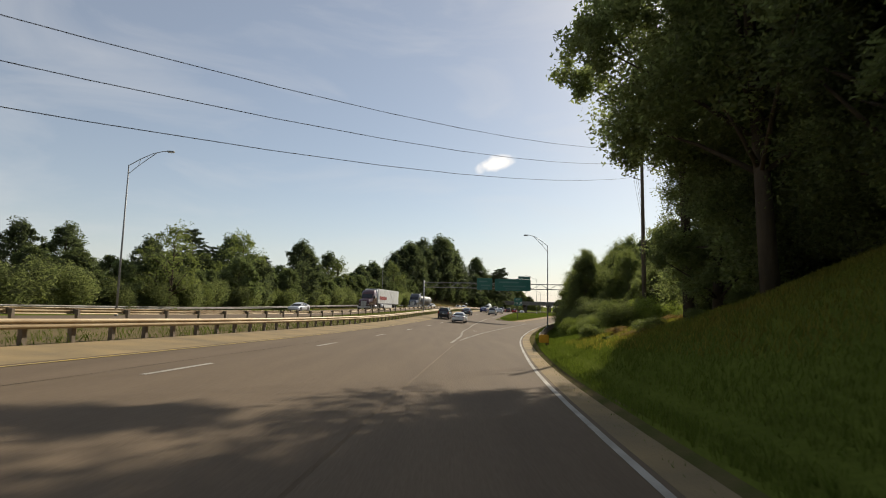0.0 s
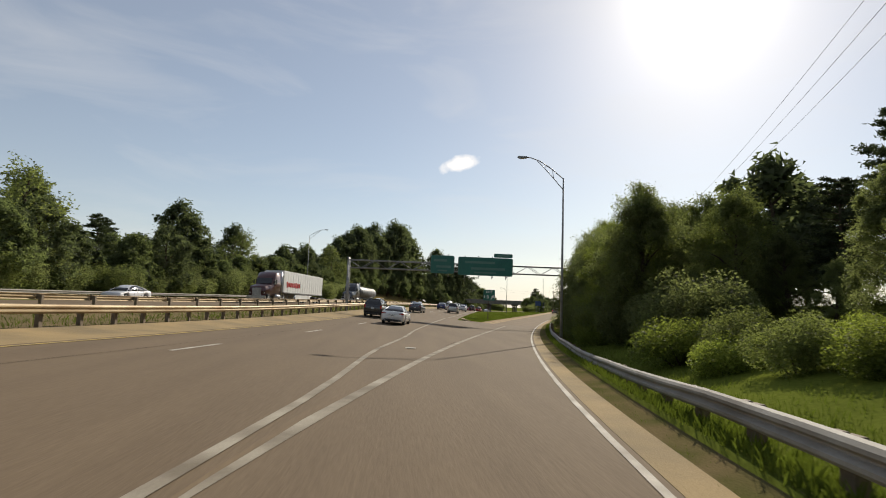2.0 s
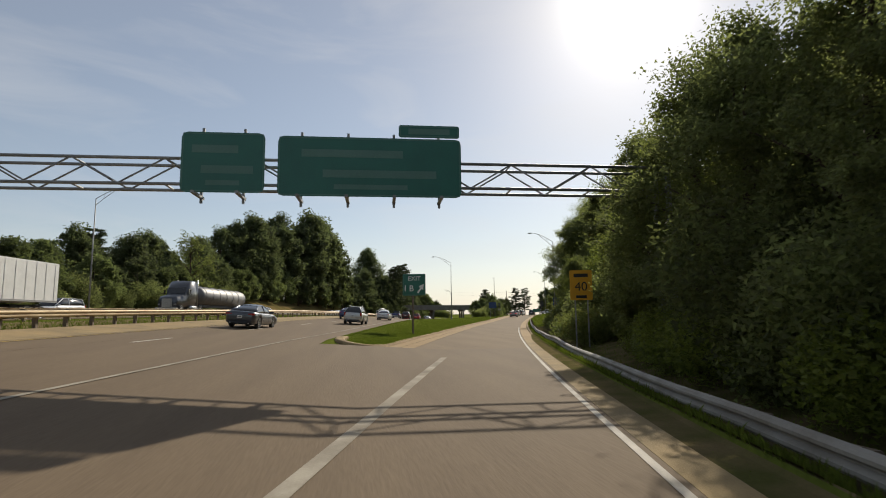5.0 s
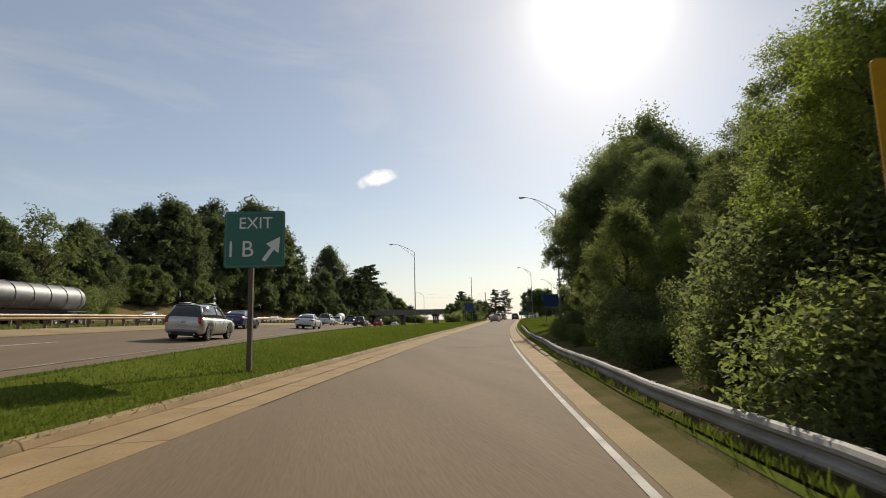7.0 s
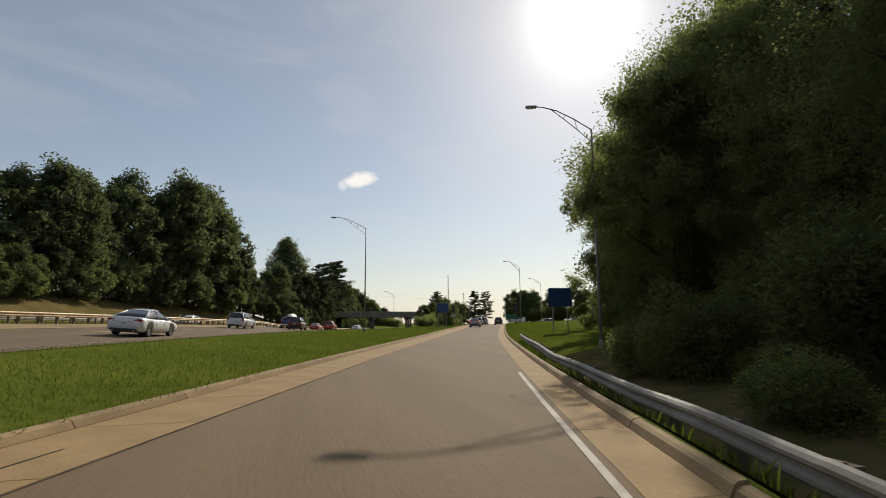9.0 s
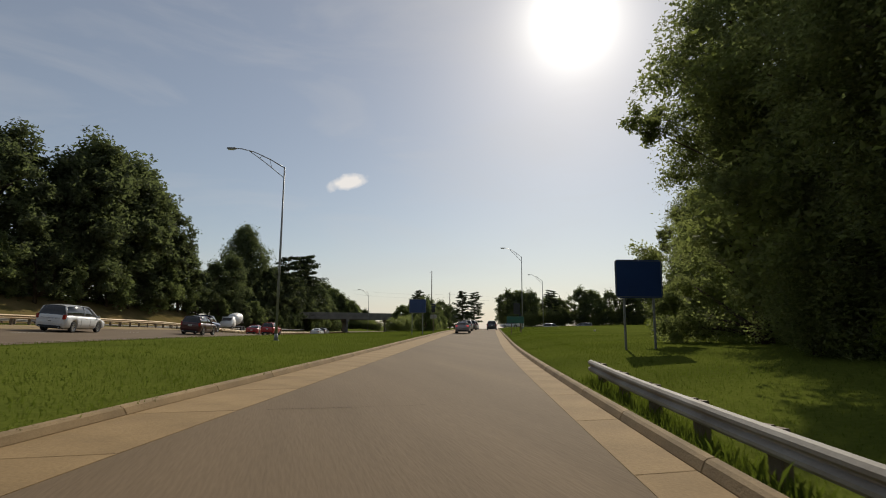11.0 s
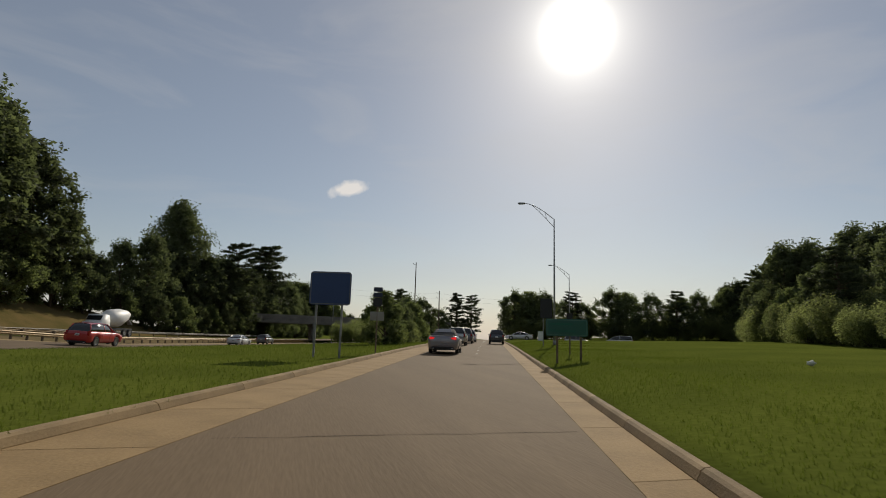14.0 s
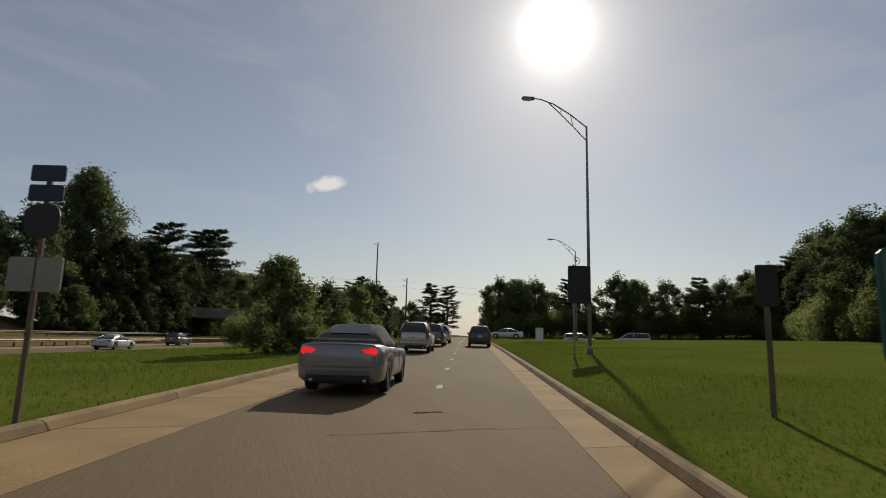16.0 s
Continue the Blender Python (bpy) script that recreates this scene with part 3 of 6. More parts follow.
lanes = thing("lane_dashes", pose(0, 0, 0), "white broken lane line dashes on the motorway", "road marking", kind="structure")
y = -36.6
while y < 330:
    strip("dash", [y, y + 1.5, y + 3.0], [W(-3.22), W(-3.08)], M["paint"], "", lift=0.008, parent=lanes)
    y += 12.2

# tar seams and cracks in the asphalt
seams = thing("tar_seams", pose(0, 0, 0), "dark tar seams and cracks in the asphalt", "road seam", kind="structure")


def seam(a, b, line, half=0.02, wander=0.06, seed=0):
    rg = np.random.default_rng(seed)
    ys = ys_of(a, b, 1.2)
    w = np.cumsum(rg.normal(0, wander * 0.35, len(ys)))
    w -= np.linspace(w[0], w[-1], len(ys))
    v, f = [], []
    for i, yy in enumerate(ys):
        x, z = line(yy)
        h = half * rg.uniform(0.5, 1.5)
        v += [(x + w[i] - h, yy, z + 0.005), (x + w[i] + h, yy, z + 0.005)]
        if i:
            f.append((2 * i - 2, 2 * i - 1, 2 * i + 1, 2 * i))
    part("seam", mesh_of("seam", v, f, M["tar"]), M["tar"], seams)


def cross_crack(y0, line, d0, d1, seed, half=0.015):
    rg = np.random.default_rng(seed)
    v, f = [], []
    for i in range(13):
        d = d0 + (d1 - d0) * i / 12
        yy = y0 + rg.normal(0, 0.05)
        x, z = line(yy)
        h = half * rg.uniform(0.5, 1.6)
        v += [(x + d, yy - h, z + 0.0055), (x + d, yy + h, z + 0.0055)]
        if i:
            f.append((2 * i - 2, 2 * i, 2 * i + 1, 2 * i - 1))
    part("crack", mesh_of("crack", v, f, M["tar"]), M["tar"], seams)


seam(20, 88, R(-2.72), 0.016, 0.05, 1)
seam(-20, 200, W(-4.0), 0.011, 0.05, 2)
seam(112, 200, R(-4.42), 0.014, 0.03, 5)
seam(98, 132, lambda y: (ramp_x(y) - 5.25, ramp_z(y) + 0.006), 0.02, 0.01, 6)
for k, (yy, d0, d1) in enumerate(((29, -2.0, 0.4), (66, -1.2, 1.5), (104, -3.4, -0.4), (121, -2.6, 1.5), (128.5, -0.2, 1.6), (158, -3.9, -1.0), (189, -3.8, 1.6), (209, -2.0, 1.6))):
    cross_crack(yy, R(0), d0, d1, 40 + k, 0.008)

# a scrap of white marking lying on the lane
px, py = 7.42, 56.3
ob = part("paint_patch", box(0.42, 0.6, 0.004, (px, py, max(ramp_z(py), way_h(py, px - way_x(py))) + 0.022)), M["paint"])
tagged(ob, "small pale square patch on the asphalt", "road marking", kind="structure")


# ---- kerbs and gutters ----
def swept(ys, line, profile, closed=True):
    """Vertices and faces of a profile (offset, height) carried along a line."""
    verts, faces, n = [], [], len(profile)
    for y in ys:
        x, z = line(y)
        verts += [(x + p[0], y, z + p[1]) for p in profile]
    for i in range(len(ys) - 1):
        for k in range(n if closed else n - 1):
            a, b = i * n + k, i * n + (k + 1) % n
            faces.append((a, b, b + n, a + n))
    if closed:
        faces.append(tuple(range(n))[::-1])
        faces.append(tuple((len(ys) - 1) * n + k for k in range(n)))
    return verts, faces


def kerb_run(name, a, b, line, side, label, step=3.05):
    """Separate kerb stones with tight joints. side: -1 left of the road, 1 right."""
    run = thing(name, pose(0, 0, 0), label, "kerb", kind="structure")
    prof = [(0, -0.15), (0, 0.02), (0.05 * side, 0.12), (0.1 * side, 0.15), (0.2 * side, 0.155), (0.24 * side, 0.1), (0.24 * side, -0.15)]
    if side > 0:
        prof = prof[::-1]
    y = a
    while y < b - 0.1:
        e = min(y + step, b)
        ys = [y + 0.012, (y + e) / 2, e - 0.012]
        x0, z0 = line(y)
        drop = 0.15 * (1 - smooth(a, a + 14, y)) if side > 0 else 0.0
        v, f = swept(ys, line, prof)
        v = [(p[0] - x0, p[1] - y, p[2] - z0) for p in v]
        ob = new("kerb_stone", mesh_of("kerb_stone", v, f, M["kerb"]))
        ob.location = (x0, y, z0 - drop)
        ob.parent = run
        y = e
    return run


def gutter_run(name, a, b, line_in, line_out, label, step=3.05):
    run = thing(name, pose(0, 0, 0), label, "gutter", kind="structure")
    y = a
    while y < b - 0.1:
        e = min(y + step, b)
        v, f = [], []
        x0, z0 = line_in(y)
        for yy in (y + 0.01, e - 0.01):
            p, q = line_in(yy), line_out(yy)
            v += [(p[0] - x0, yy - y, p[1] - z0 + 0.006), (q[0] - x0, yy - y, q[1] - z0 + 0.006), (q[0] - x0, yy - y, q[1] - z0 - 0.15), (p[0] - x0, yy - y, p[1] - z0 - 0.15)]
        f = [(0, 1, 5, 4), (1, 2, 6, 5), (3, 0, 4, 7), (0, 3, 2, 1), (4, 5, 6, 7)]
        ob = new("slab", mesh_of("slab", v, f, M["concrete"]))
        ob.location = (x0, y, z0)
        ob.parent = run
        y = e
    return run


def island_nose():
    """Rounded concrete kerb round the tip of the grass island."""
    run = thing("kerb_nose", pose(0, 0, 0), "rounded tan concrete nose of the grass island", "kerb", kind="structure")
    ya, yt = 106.0, 102.4
    left, right = (way_x(ya) + 2.72, way_z(ya)), (ramp_x(ya) - 6.1, ramp_z(ya))
    cx, hw = (left[0] + right[0]) / 2, (right[0] - left[0]) / 2
    prof = [(0.0, -0.15), (0.0, 0.02), (0.06, 0.11), (0.12, 0.14), (0.5, 0.15), (0.62, 0.1), (0.62, -0.15)]
    n, lean = 8, way_x(ya) - way_x(yt)
    for k in range(n):
        v, f = [], []
        for a in (math.pi * (k + 0.01) / n, math.pi * (k + 0.5) / n, math.pi * (k + 0.99) / n):
            for d, h in prof:
                q = math.sin(a)
                x = cx - (hw - d) * math.cos(a) - lean * q
                y = ya - (ya - yt - d) * q
                z = (left[1] * (1 + math.cos(a)) + right[1] * (1 - math.cos(a))) / 2
                v.append((x, y, z + h))
        m = len(prof)
        for i in range(2):
            for j in range(m):
                p, q = i * m + j, i * m + (j + 1) % m
                f.append((p, p + m, q + m, q))
        f += [tuple(range(m)), tuple(range(2 * m, 3 * m))[::-1]]
        part("kerb_stone", mesh_of("kerb_stone", v, f, M["kerb"]), M["kerb"], run)


island_nose()
LK = lambda y: ramp_left(y)
LG = lambda y: -4.45 + 0.3 * smooth(150, 180, y)
kerb_run("kerb_left", 106, 330, R(LK), -1, "pale worn concrete kerb along the grass island")
gutter_run("gutter_left", 97, 330, R(LK), R(LG), "wide sandy concrete gutter beside the ramp")
kerb_run("kerb_right", 116, 330, R(2.5), 1, "low concrete kerb along the mown verge")
gutter_run("gutter_right", 110, 330, R(1.72), R(lambda y: 2.2 + 0.3 * smooth(109, 120, y)), "concrete gutter beside the ramp")
strip("shoulder_right", ys_of(-150, 110, 3), [R(lambda y: edge_off(y) + 0.15), R(lambda y: edge_off(y) + 0.65, 0.01)], M["shoulder"], "narrow sandy edge of the exit lane", "shoulder", lift=0.005, thick=0.2)
strip("verge", ys_of(-150, 119, 3), [R(lambda y: edge_off(y) + 0.64 + 0.3 * smooth(109, 120, y), 0.0), R(2.62, 0.03), R(2.8, 0.11)], M["litter"], "strip of brown soil and leaf litter beside the exit lane", "ground", lift=0.004, thick=0.2)

strip("litter_strip", [80 + 3 * k for k in range(24)], [lambda y, r=r: (ramp_x(y) + r, ground_z(ramp_x(y) + r, y)) for r in (2.74, 3.2, 3.9, 4.6, 5.4, 6.3, 7.4, 8.8, 10.5, 12.5)], M["litter"], "brown leaf litter under the guardrail and trees", "ground", lift=0.03)

strip("dry_bank", [-28 + 3 * k for k in range(44, 118)], [lambda y, d=d: (onc_x(y) + d, ground_z(onc_x(y) + d, y)) for d in (-6.4, -8, -11, -15, -19)][::-1], M["dry"], "dry brown grass on the far bank", "ground", lift=0.03)

# dotted lane line where the ramp widens
dots = thing("dotted_line", pose(0, 0, 0), "short white dashes between two ramp lanes", "road marking", kind="structure")
for k in range(7):
    y = 214.2 + k * 5.6
    strip("dash", [y, y + 0.8], [R(-0.76 - 0.03 * k), R(-0.6 - 0.03 * k)], M["paint"], "", lift=0.008, parent=dots)
strip("lane_line", ys_of(254, 300), [R(-1.06), R(-0.95)], M["paint"], "white line between two ramp lanes", "road marking", lift=0.008)


# ---- guardrails ----
BEAM = [(0.0, 0.78), (0.05, 0.76), (0.085, 0.72), (0.085, 0.68), (0.02, 0.635), (0.02, 0.615), (0.085, 0.57), (0.085, 0.53), (0.05, 0.49), (0.0, 0.47), (-0.006, 0.475), (0.04, 0.5), (0.07, 0.535), (0.07, 0.565), (0.005, 0.61), (0.005, 0.64), (0.07, 0.685), (0.07, 0.715), (0.04, 0.75), (-0.006, 0.77)]


def guardrail(name, a, b, line, side, mat, label, gap=1.9, double=False, ends=()):
    """A corrugated beam on posts. side: the way the beam faces, -1 or 1."""
    rail = thing(name, pose(0, 0, 0), label, "guardrail", kind="structure")
    for k, s in enumerate((side, -side) if double else (side,)):
        off = s * 0.14
        prof = [(off + p[0] * s, p[1]) for p in BEAM]
        if s < 0:
            prof = prof[::-1]
        y, step = a, 7.62
        while y < b - 0.1:
            e = min(b, y + step)
            sag = 0.012 * math.sin(y * 1.7)
            v, f = swept(ys_of(y, e + 0.05, 2.5), lambda q: (line(q)[0], line(q)[1] + sag), prof)
            part("beam", mesh_of("beam", v, f, mat), mat, rail)
            y = e
    post = box(0.15, 0.2, 1.0, (0, 0, 0.21), 0.012)
    me = bpy.data.meshes.new("post")
    post.to_mesh(me)
    post.free()
    me.materials.append(M["post"])
    block = box(0.12, 0.15, 0.26, (0, 0, 0), 0.01)
    mb = bpy.data.meshes.new("spacer")
    block.to_mesh(mb)
    block.free()
    mb.materials.append(M["post"])
    y = a + 0.3
    while y < b:
        x, z = line(y)
        ob = new("post", me)
        ob.location, ob.parent = (x - side * 0.07, y, z), rail
        sp = new("spacer", mb)
        sp.location, sp.parent = (x + side * 0.075, y, z + 0.62), rail
        if double:
            sp = new("spacer", mb)
            sp.location, sp.parent = (x - side * 0.2, y, z + 0.62), rail
        y += gap
    for e in ends:
        x, z = line(e)
        bm = bmesh.new()
        box(0.5, 0.09, 0.42, (0, 0, 0.62), 0.03, bm)
        box(0.4, 0.06, 0.3, (0, -0.06, 0.6), 0.02, bm)
        ob = part("end_terminal", bm, M["orange"] if e < 60 else mat, rail, "yellow end terminal" if e < 60 else "")
        ob.location = (x + side * 0.1, e, z)
    return rail


def right_rail(y):
    x = ramp_x(y) + 3.35 - 0.35 * (1 - smooth(30, 46, y))
    return x, ground_z(x, y) - 0.14 * (1 - smooth(92, 106, y) * (1 - smooth(148, 158, y)))


def left_rail(y):
    return way_x(y) - 9.1, way_h(y, -9.1)


def onc_rail(y):
    return onc_x(y) + 6.7, ground_z(onc_x(y) + 6.7, y)


def far_rail(y):
    return onc_x(y) - 7.2, onc_z(y)


guardrail("guardrail_right", 28.6, 160.4, right_rail, -1, M["rail"], "grey steel guardrail on wooden posts along the trees", ends=(28.6,))
guardrail("guardrail_median", -60, 330, left_rail, 1, M["rail_rust"], "weathered steel median guardrail on wooden posts")
guardrail("guardrail_oncoming", -60, 250, onc_rail, -1, M["rail_rust"], "weathered guardrail of the oncoming carriageway", gap=3.8)
guardrail("guardrail_far", -60, 330, far_rail, 1, M["rail"], "steel guardrail before the far trees", gap=3.8)


# ---- street lamps ----
def street_lamp(x, y, top, reach, aim, label="tall galvanised street lamp with a truss arm"):
    """aim: degrees of the arm's heading from the x axis. top: height of the arm's foot on the pole."""
    z = ground_z(x, y) - 0.05
    lamp = thing("street_lamp", pose(x, y, z, 0, 0, aim), label, "street lamp", "street lamps")
    H = top - z
    part("pole", tube([(0, 0, 0), (0, 0, H * 0.5), (0, 0, H)], [0.088, 0.07, 0.045], 12), M["steel"], lamp)
    bm = box(0.36, 0.36, 0.04, (0, 0, 0.05), 0.008)
    tube([(0, 0, 0.05), (0, 0, 0.45)], [0.14, 0.12], 12, bm)
    part("base", bm, M["steel"], lamp)
    up = [(0, 0, H - 0.05), (reach * 0.3, 0, H + 0.55), (reach * 0.62, 0, H + 1.05), (reach * 0.86, 0, H + 1.25), (reach, 0, H + 1.28)]
    low = [(0, 0, H - 0.75), (reach * 0.25, 0, H - 0.05), (reach * 0.5, 0, H + 0.6), (reach * 0.7, 0, H + 1.08)]
    arm = part("arm", tube(up, 0.032, 8), M["steel"], lamp)
    part("brace", tube(low, 0.026, 8), M["steel"], arm)
    for u, v in ((up[1], low[1]), ((reach * 0.45, 0, H + 0.79), low[2])):
        part("strut", tube([u, v], 0.016, 6), M["steel"], arm)
    bm = box(0.62, 0.26, 0.12, (reach + 0.22, 0, H + 1.27), 0.04)
    head = part("lamp_head", bm, M["steel"], lamp)
    part("lens", box(0.36, 0.2, 0.03, (reach + 0.26, 0, H + 1.195), 0.01), M["white"], head)
    return lamp


street_lamp(16.8, 67.0, 9.1, 2.4, 175)
street_lamp(-22.0, 44.5, 12.3, 3.0, 5)
street_lamp(-10.9, 137.4, 13.4, 2.8, 5)
street_lamp(35.9, 184.6, 11.7, 3.4, 165)
street_lamp(44.1, 149.4, 11.2, 3.0, 165)
street_lamp(69.9, 222.6, 12.0, 2.6, 165)
street_lamp(88.3, 253.4, 11.6, 2.6, 165)
street_lamp(58.0, 300.0, 11.0, 2.6, 165)


# ---- signs ----
def lettering(text, size, mat, parent, at, name="letters"):
    cu = bpy.data.curves.new(name, "FONT")
    cu.body, cu.size, cu.align_x, cu.align_y, cu.extrude = text, size, "CENTER", "CENTER", 0.002
    tmp = bpy.data.objects.new(name, cu)
    me = bpy.data.meshes.new_from_object(tmp)
    bpy.data.objects.remove(tmp)
    me.materials.clear()
    me.materials.append(mat)
    ob = new(name, me)
    ob.parent = parent
    ob.matrix_local = pose(*at, 90, 0, 0)
    return ob


def panel(w, h, at, mat, parent, border=True, name="panel", corner=0.08):
    """A thin sheet with rounded corners, facing -y, its white border toned down in colour as if backlit."""
    def sheet(w, h, t, y):
        bm = bmesh.new()
        ring = []
        for cx, cz, a0 in ((w / 2 - corner, h / 2 - corner, 0), (-w / 2 + corner, h / 2 - corner, 90), (-w / 2 + corner, -h / 2 + corner, 180), (w / 2 - corner, -h / 2 + corner, 270)):
            for k in range(4):
                a = radians(a0 + 30 * k)
                ring.append((cx + corner * math.cos(a), cz + corner * math.sin(a)))
        f = [bm.verts.new((p[0], y, p[1])) for p in ring]
        g = [bm.verts.new((p[0], y + t, p[1])) for p in ring]
        bm.faces.new(f)
        bm.faces.new(g[::-1])
        for i in range(len(f)):
            j = (i + 1) % len(f)
            bm.faces.new((f[j], f[i], g[i], g[j]))
        return bm
    ob = part(name, sheet(w, h, 0.02, 0), mat, parent)
    ob.location = at
    if border:
        bm = bmesh.new()
        for sx, sz, x, z in ((w - 0.1, 0.03, 0, h / 2 - 0.05), (w - 0.1, 0.03, 0, -h / 2 + 0.05), (0.03, h - 0.13, w / 2 - 0.05, 0), (0.03, h - 0.13, -w / 2 + 0.05, 0)):
            box(sx, 0.004, sz, (x, -0.003, z), 0, bm)
        part("border", bm, M["alu"] if mat is M["blue"] else M["faint"], ob, "thin pale border")
    return ob


def bars(rows, parent, mat):
    """Lines of writing that cannot be read: plain bars (x, z, width, height)."""
    for x, z, w, h in rows:
        part("line_of_text", box(w, 0.004, h, (x, -0.004, z)), mat, parent)


def posts(parent, xs, bottom, top, section=(0.09, 0.07), mat=None):
    for x in xs:
        part("post", box(section[0], section[1], top - bottom, (x, 0.024 + section[1] / 2, (top + bottom) / 2), 0.008), mat or M["steel"], parent)


# gore sign
gx, gy = 20.25, 117.2
gz = ground_z(gx, gy)
s = thing("exit_sign", pose(gx, gy, gz, 0, 0, -12), "green exit number sign with a white arrow on a wooden post", "road sign")
p = panel(1.75, 1.65, (0, 0, 3.0 - gz), M["green"], s)
lettering("EXIT", 0.48, M["white"], p, (0.02, -0.004, 0.46))
lettering("1", 0.66, M["white"], p, (-0.68, -0.004, -0.3))
lettering("B", 0.66, M["white"], p, (-0.2, -0.004, -0.3))
bm = bmesh.new()
shaft = [(0.22, -0.6), (0.32, -0.66), (0.56, -0.32), (0.7, -0.42), (0.74, 0.06), (0.34, -0.14), (0.47, -0.25)]
bm.faces.new([bm.verts.new((q[0], -0.005, q[1])) for q in shaft])
r = bmesh.ops.extrude_face_region(bm, geom=list(bm.faces))
bmesh.ops.translate(bm, vec=(0, 0.003, 0), verts=[v for v in r["geom"] if isinstance(v, bmesh.types.BMVert)])
part("arrow", bm, M["white"], p, "white arrow pointing up and aside")
posts(s, (-0.1,), -0.3, 3.3 - gz, (0.13, 0.13), M["wood"])

# advisory speed sign
gx, gy = 28.3, 104.9
gz = ground_z(gx, gy)
s = thing("speed_sign", pose(gx, gy, gz, 0, 0, -14), "yellow advisory speed sign beside the guardrail", "road sign")
p = panel(1.25, 1.7, (0, 0, 2.2 - gz), M["orange"], s, border=False)
lettering("40", 0.72, M["black"], p, (0, -0.004, -0.1))
bars([(0, 0.55, 0.8, 0.2), (0, -0.66, 0.6, 0.16)], p, M["black"])
posts(s, (-0.35, 0.35), -0.3, 2.9 - gz, (0.07, 0.07))

# blue service signs
for gx, gy, zc, w, h, turn in ((51.0, 167.75, 3.14, 2.05, 1.65, -14), (50.15, 205.9, 3.56, 1.85, 1.5, -16)):
    gz = ground_z(gx, gy)
    s = thing("service_sign", pose(gx, gy, gz, 0, 0, turn), "plain blue motorist service sign on two steel posts", "road sign", "blue signs")
    p = panel(w, h, (0, 0, zc - gz), M["blue"], s, corner=0.14)
    posts(s, (-w * 0.32, w * 0.3), -0.3, zc + h / 2 - gz - 0.1)

# route markers
gx, gy = 52.9, 209.6
gz = ground_z(gx, gy)
s = thing("route_marker", pose(gx, gy, gz, 0, 0, -18), "stack of dark route plates above two pale plates on one post", "road sign")
panel(0.48, 0.23, (0, 0, 3.95 - gz), M["blue_backlit"], s, border=False, corner=0.03)
panel(0.48, 0.23, (0, 0, 3.67 - gz), M["blue_backlit"], s, border=False, corner=0.03)
panel(0.48, 0.47, (0, 0, 3.28 - gz), M["black"], s, border=False, name="shield", corner=0.16)
for dx in (-0.19, 0.19):
    panel(0.35, 0.46, (dx, 0, 2.55 - gz), M["shaded_plate"], s, border=False, name="pale_plate", corner=0.03)
posts(s, (0,), -0.3, 4.05 - gz, (0.07, 0.05), M["post"])

# low green sign on the verge
gx, gy = 60.4, 203.1
gz = ground_z(gx, gy)
s = thing("guide_sign", pose(gx, gy, gz, 0, 0, -20), "long dull green guide sign on two dark posts", "road sign")
p = panel(1.85, 0.76, (0, 0, 1.5), M["green_dull"], s)
bars([(-0.25, 0.15, 1.0, 0.1), (-0.2, -0.15, 1.15, 0.1)], p, M["green"])
posts(s, (-0.42, 0.62), -0.3, 1.8, mat=M["post"])

# dark sign with a scroll on top
gx, gy = 67.95, 220.7
gz = ground_z(gx, gy)
s = thing("dark_sign", pose(gx, gy, gz, 0, 0, -20), "dark sign plate on a thin post", "road sign")
panel(0.93, 1.56, (0.22, 0, 2.96), M["black"], s, border=False)
posts(s, (0,), -0.3, 3.8, (0.07, 0.05))
part("scroll", tube([(0.12 + (0.17 - 0.018 * a) * math.cos(a - 1.4), 0.05, 3.97 + (0.17 - 0.018 * a) * math.sin(a - 1.4)) for a in [k * math.pi / 8 for k in range(27)]], 0.015, 6), M["steel"], s)


# small pale sign on one post
gx, gy = 62.7, 207.0
gz = ground_z(gx, gy)
s = thing("small_sign", pose(gx, gy, gz, 0, 0, -25), "small dull sign plate on a thin dark post", "road sign")
panel(0.3, 0.6, (0, 0, 1.85), M["plastic"], s, border=False, corner=0.03)
posts(s, (0,), -0.3, 2.0, (0.07, 0.05), M["post"])


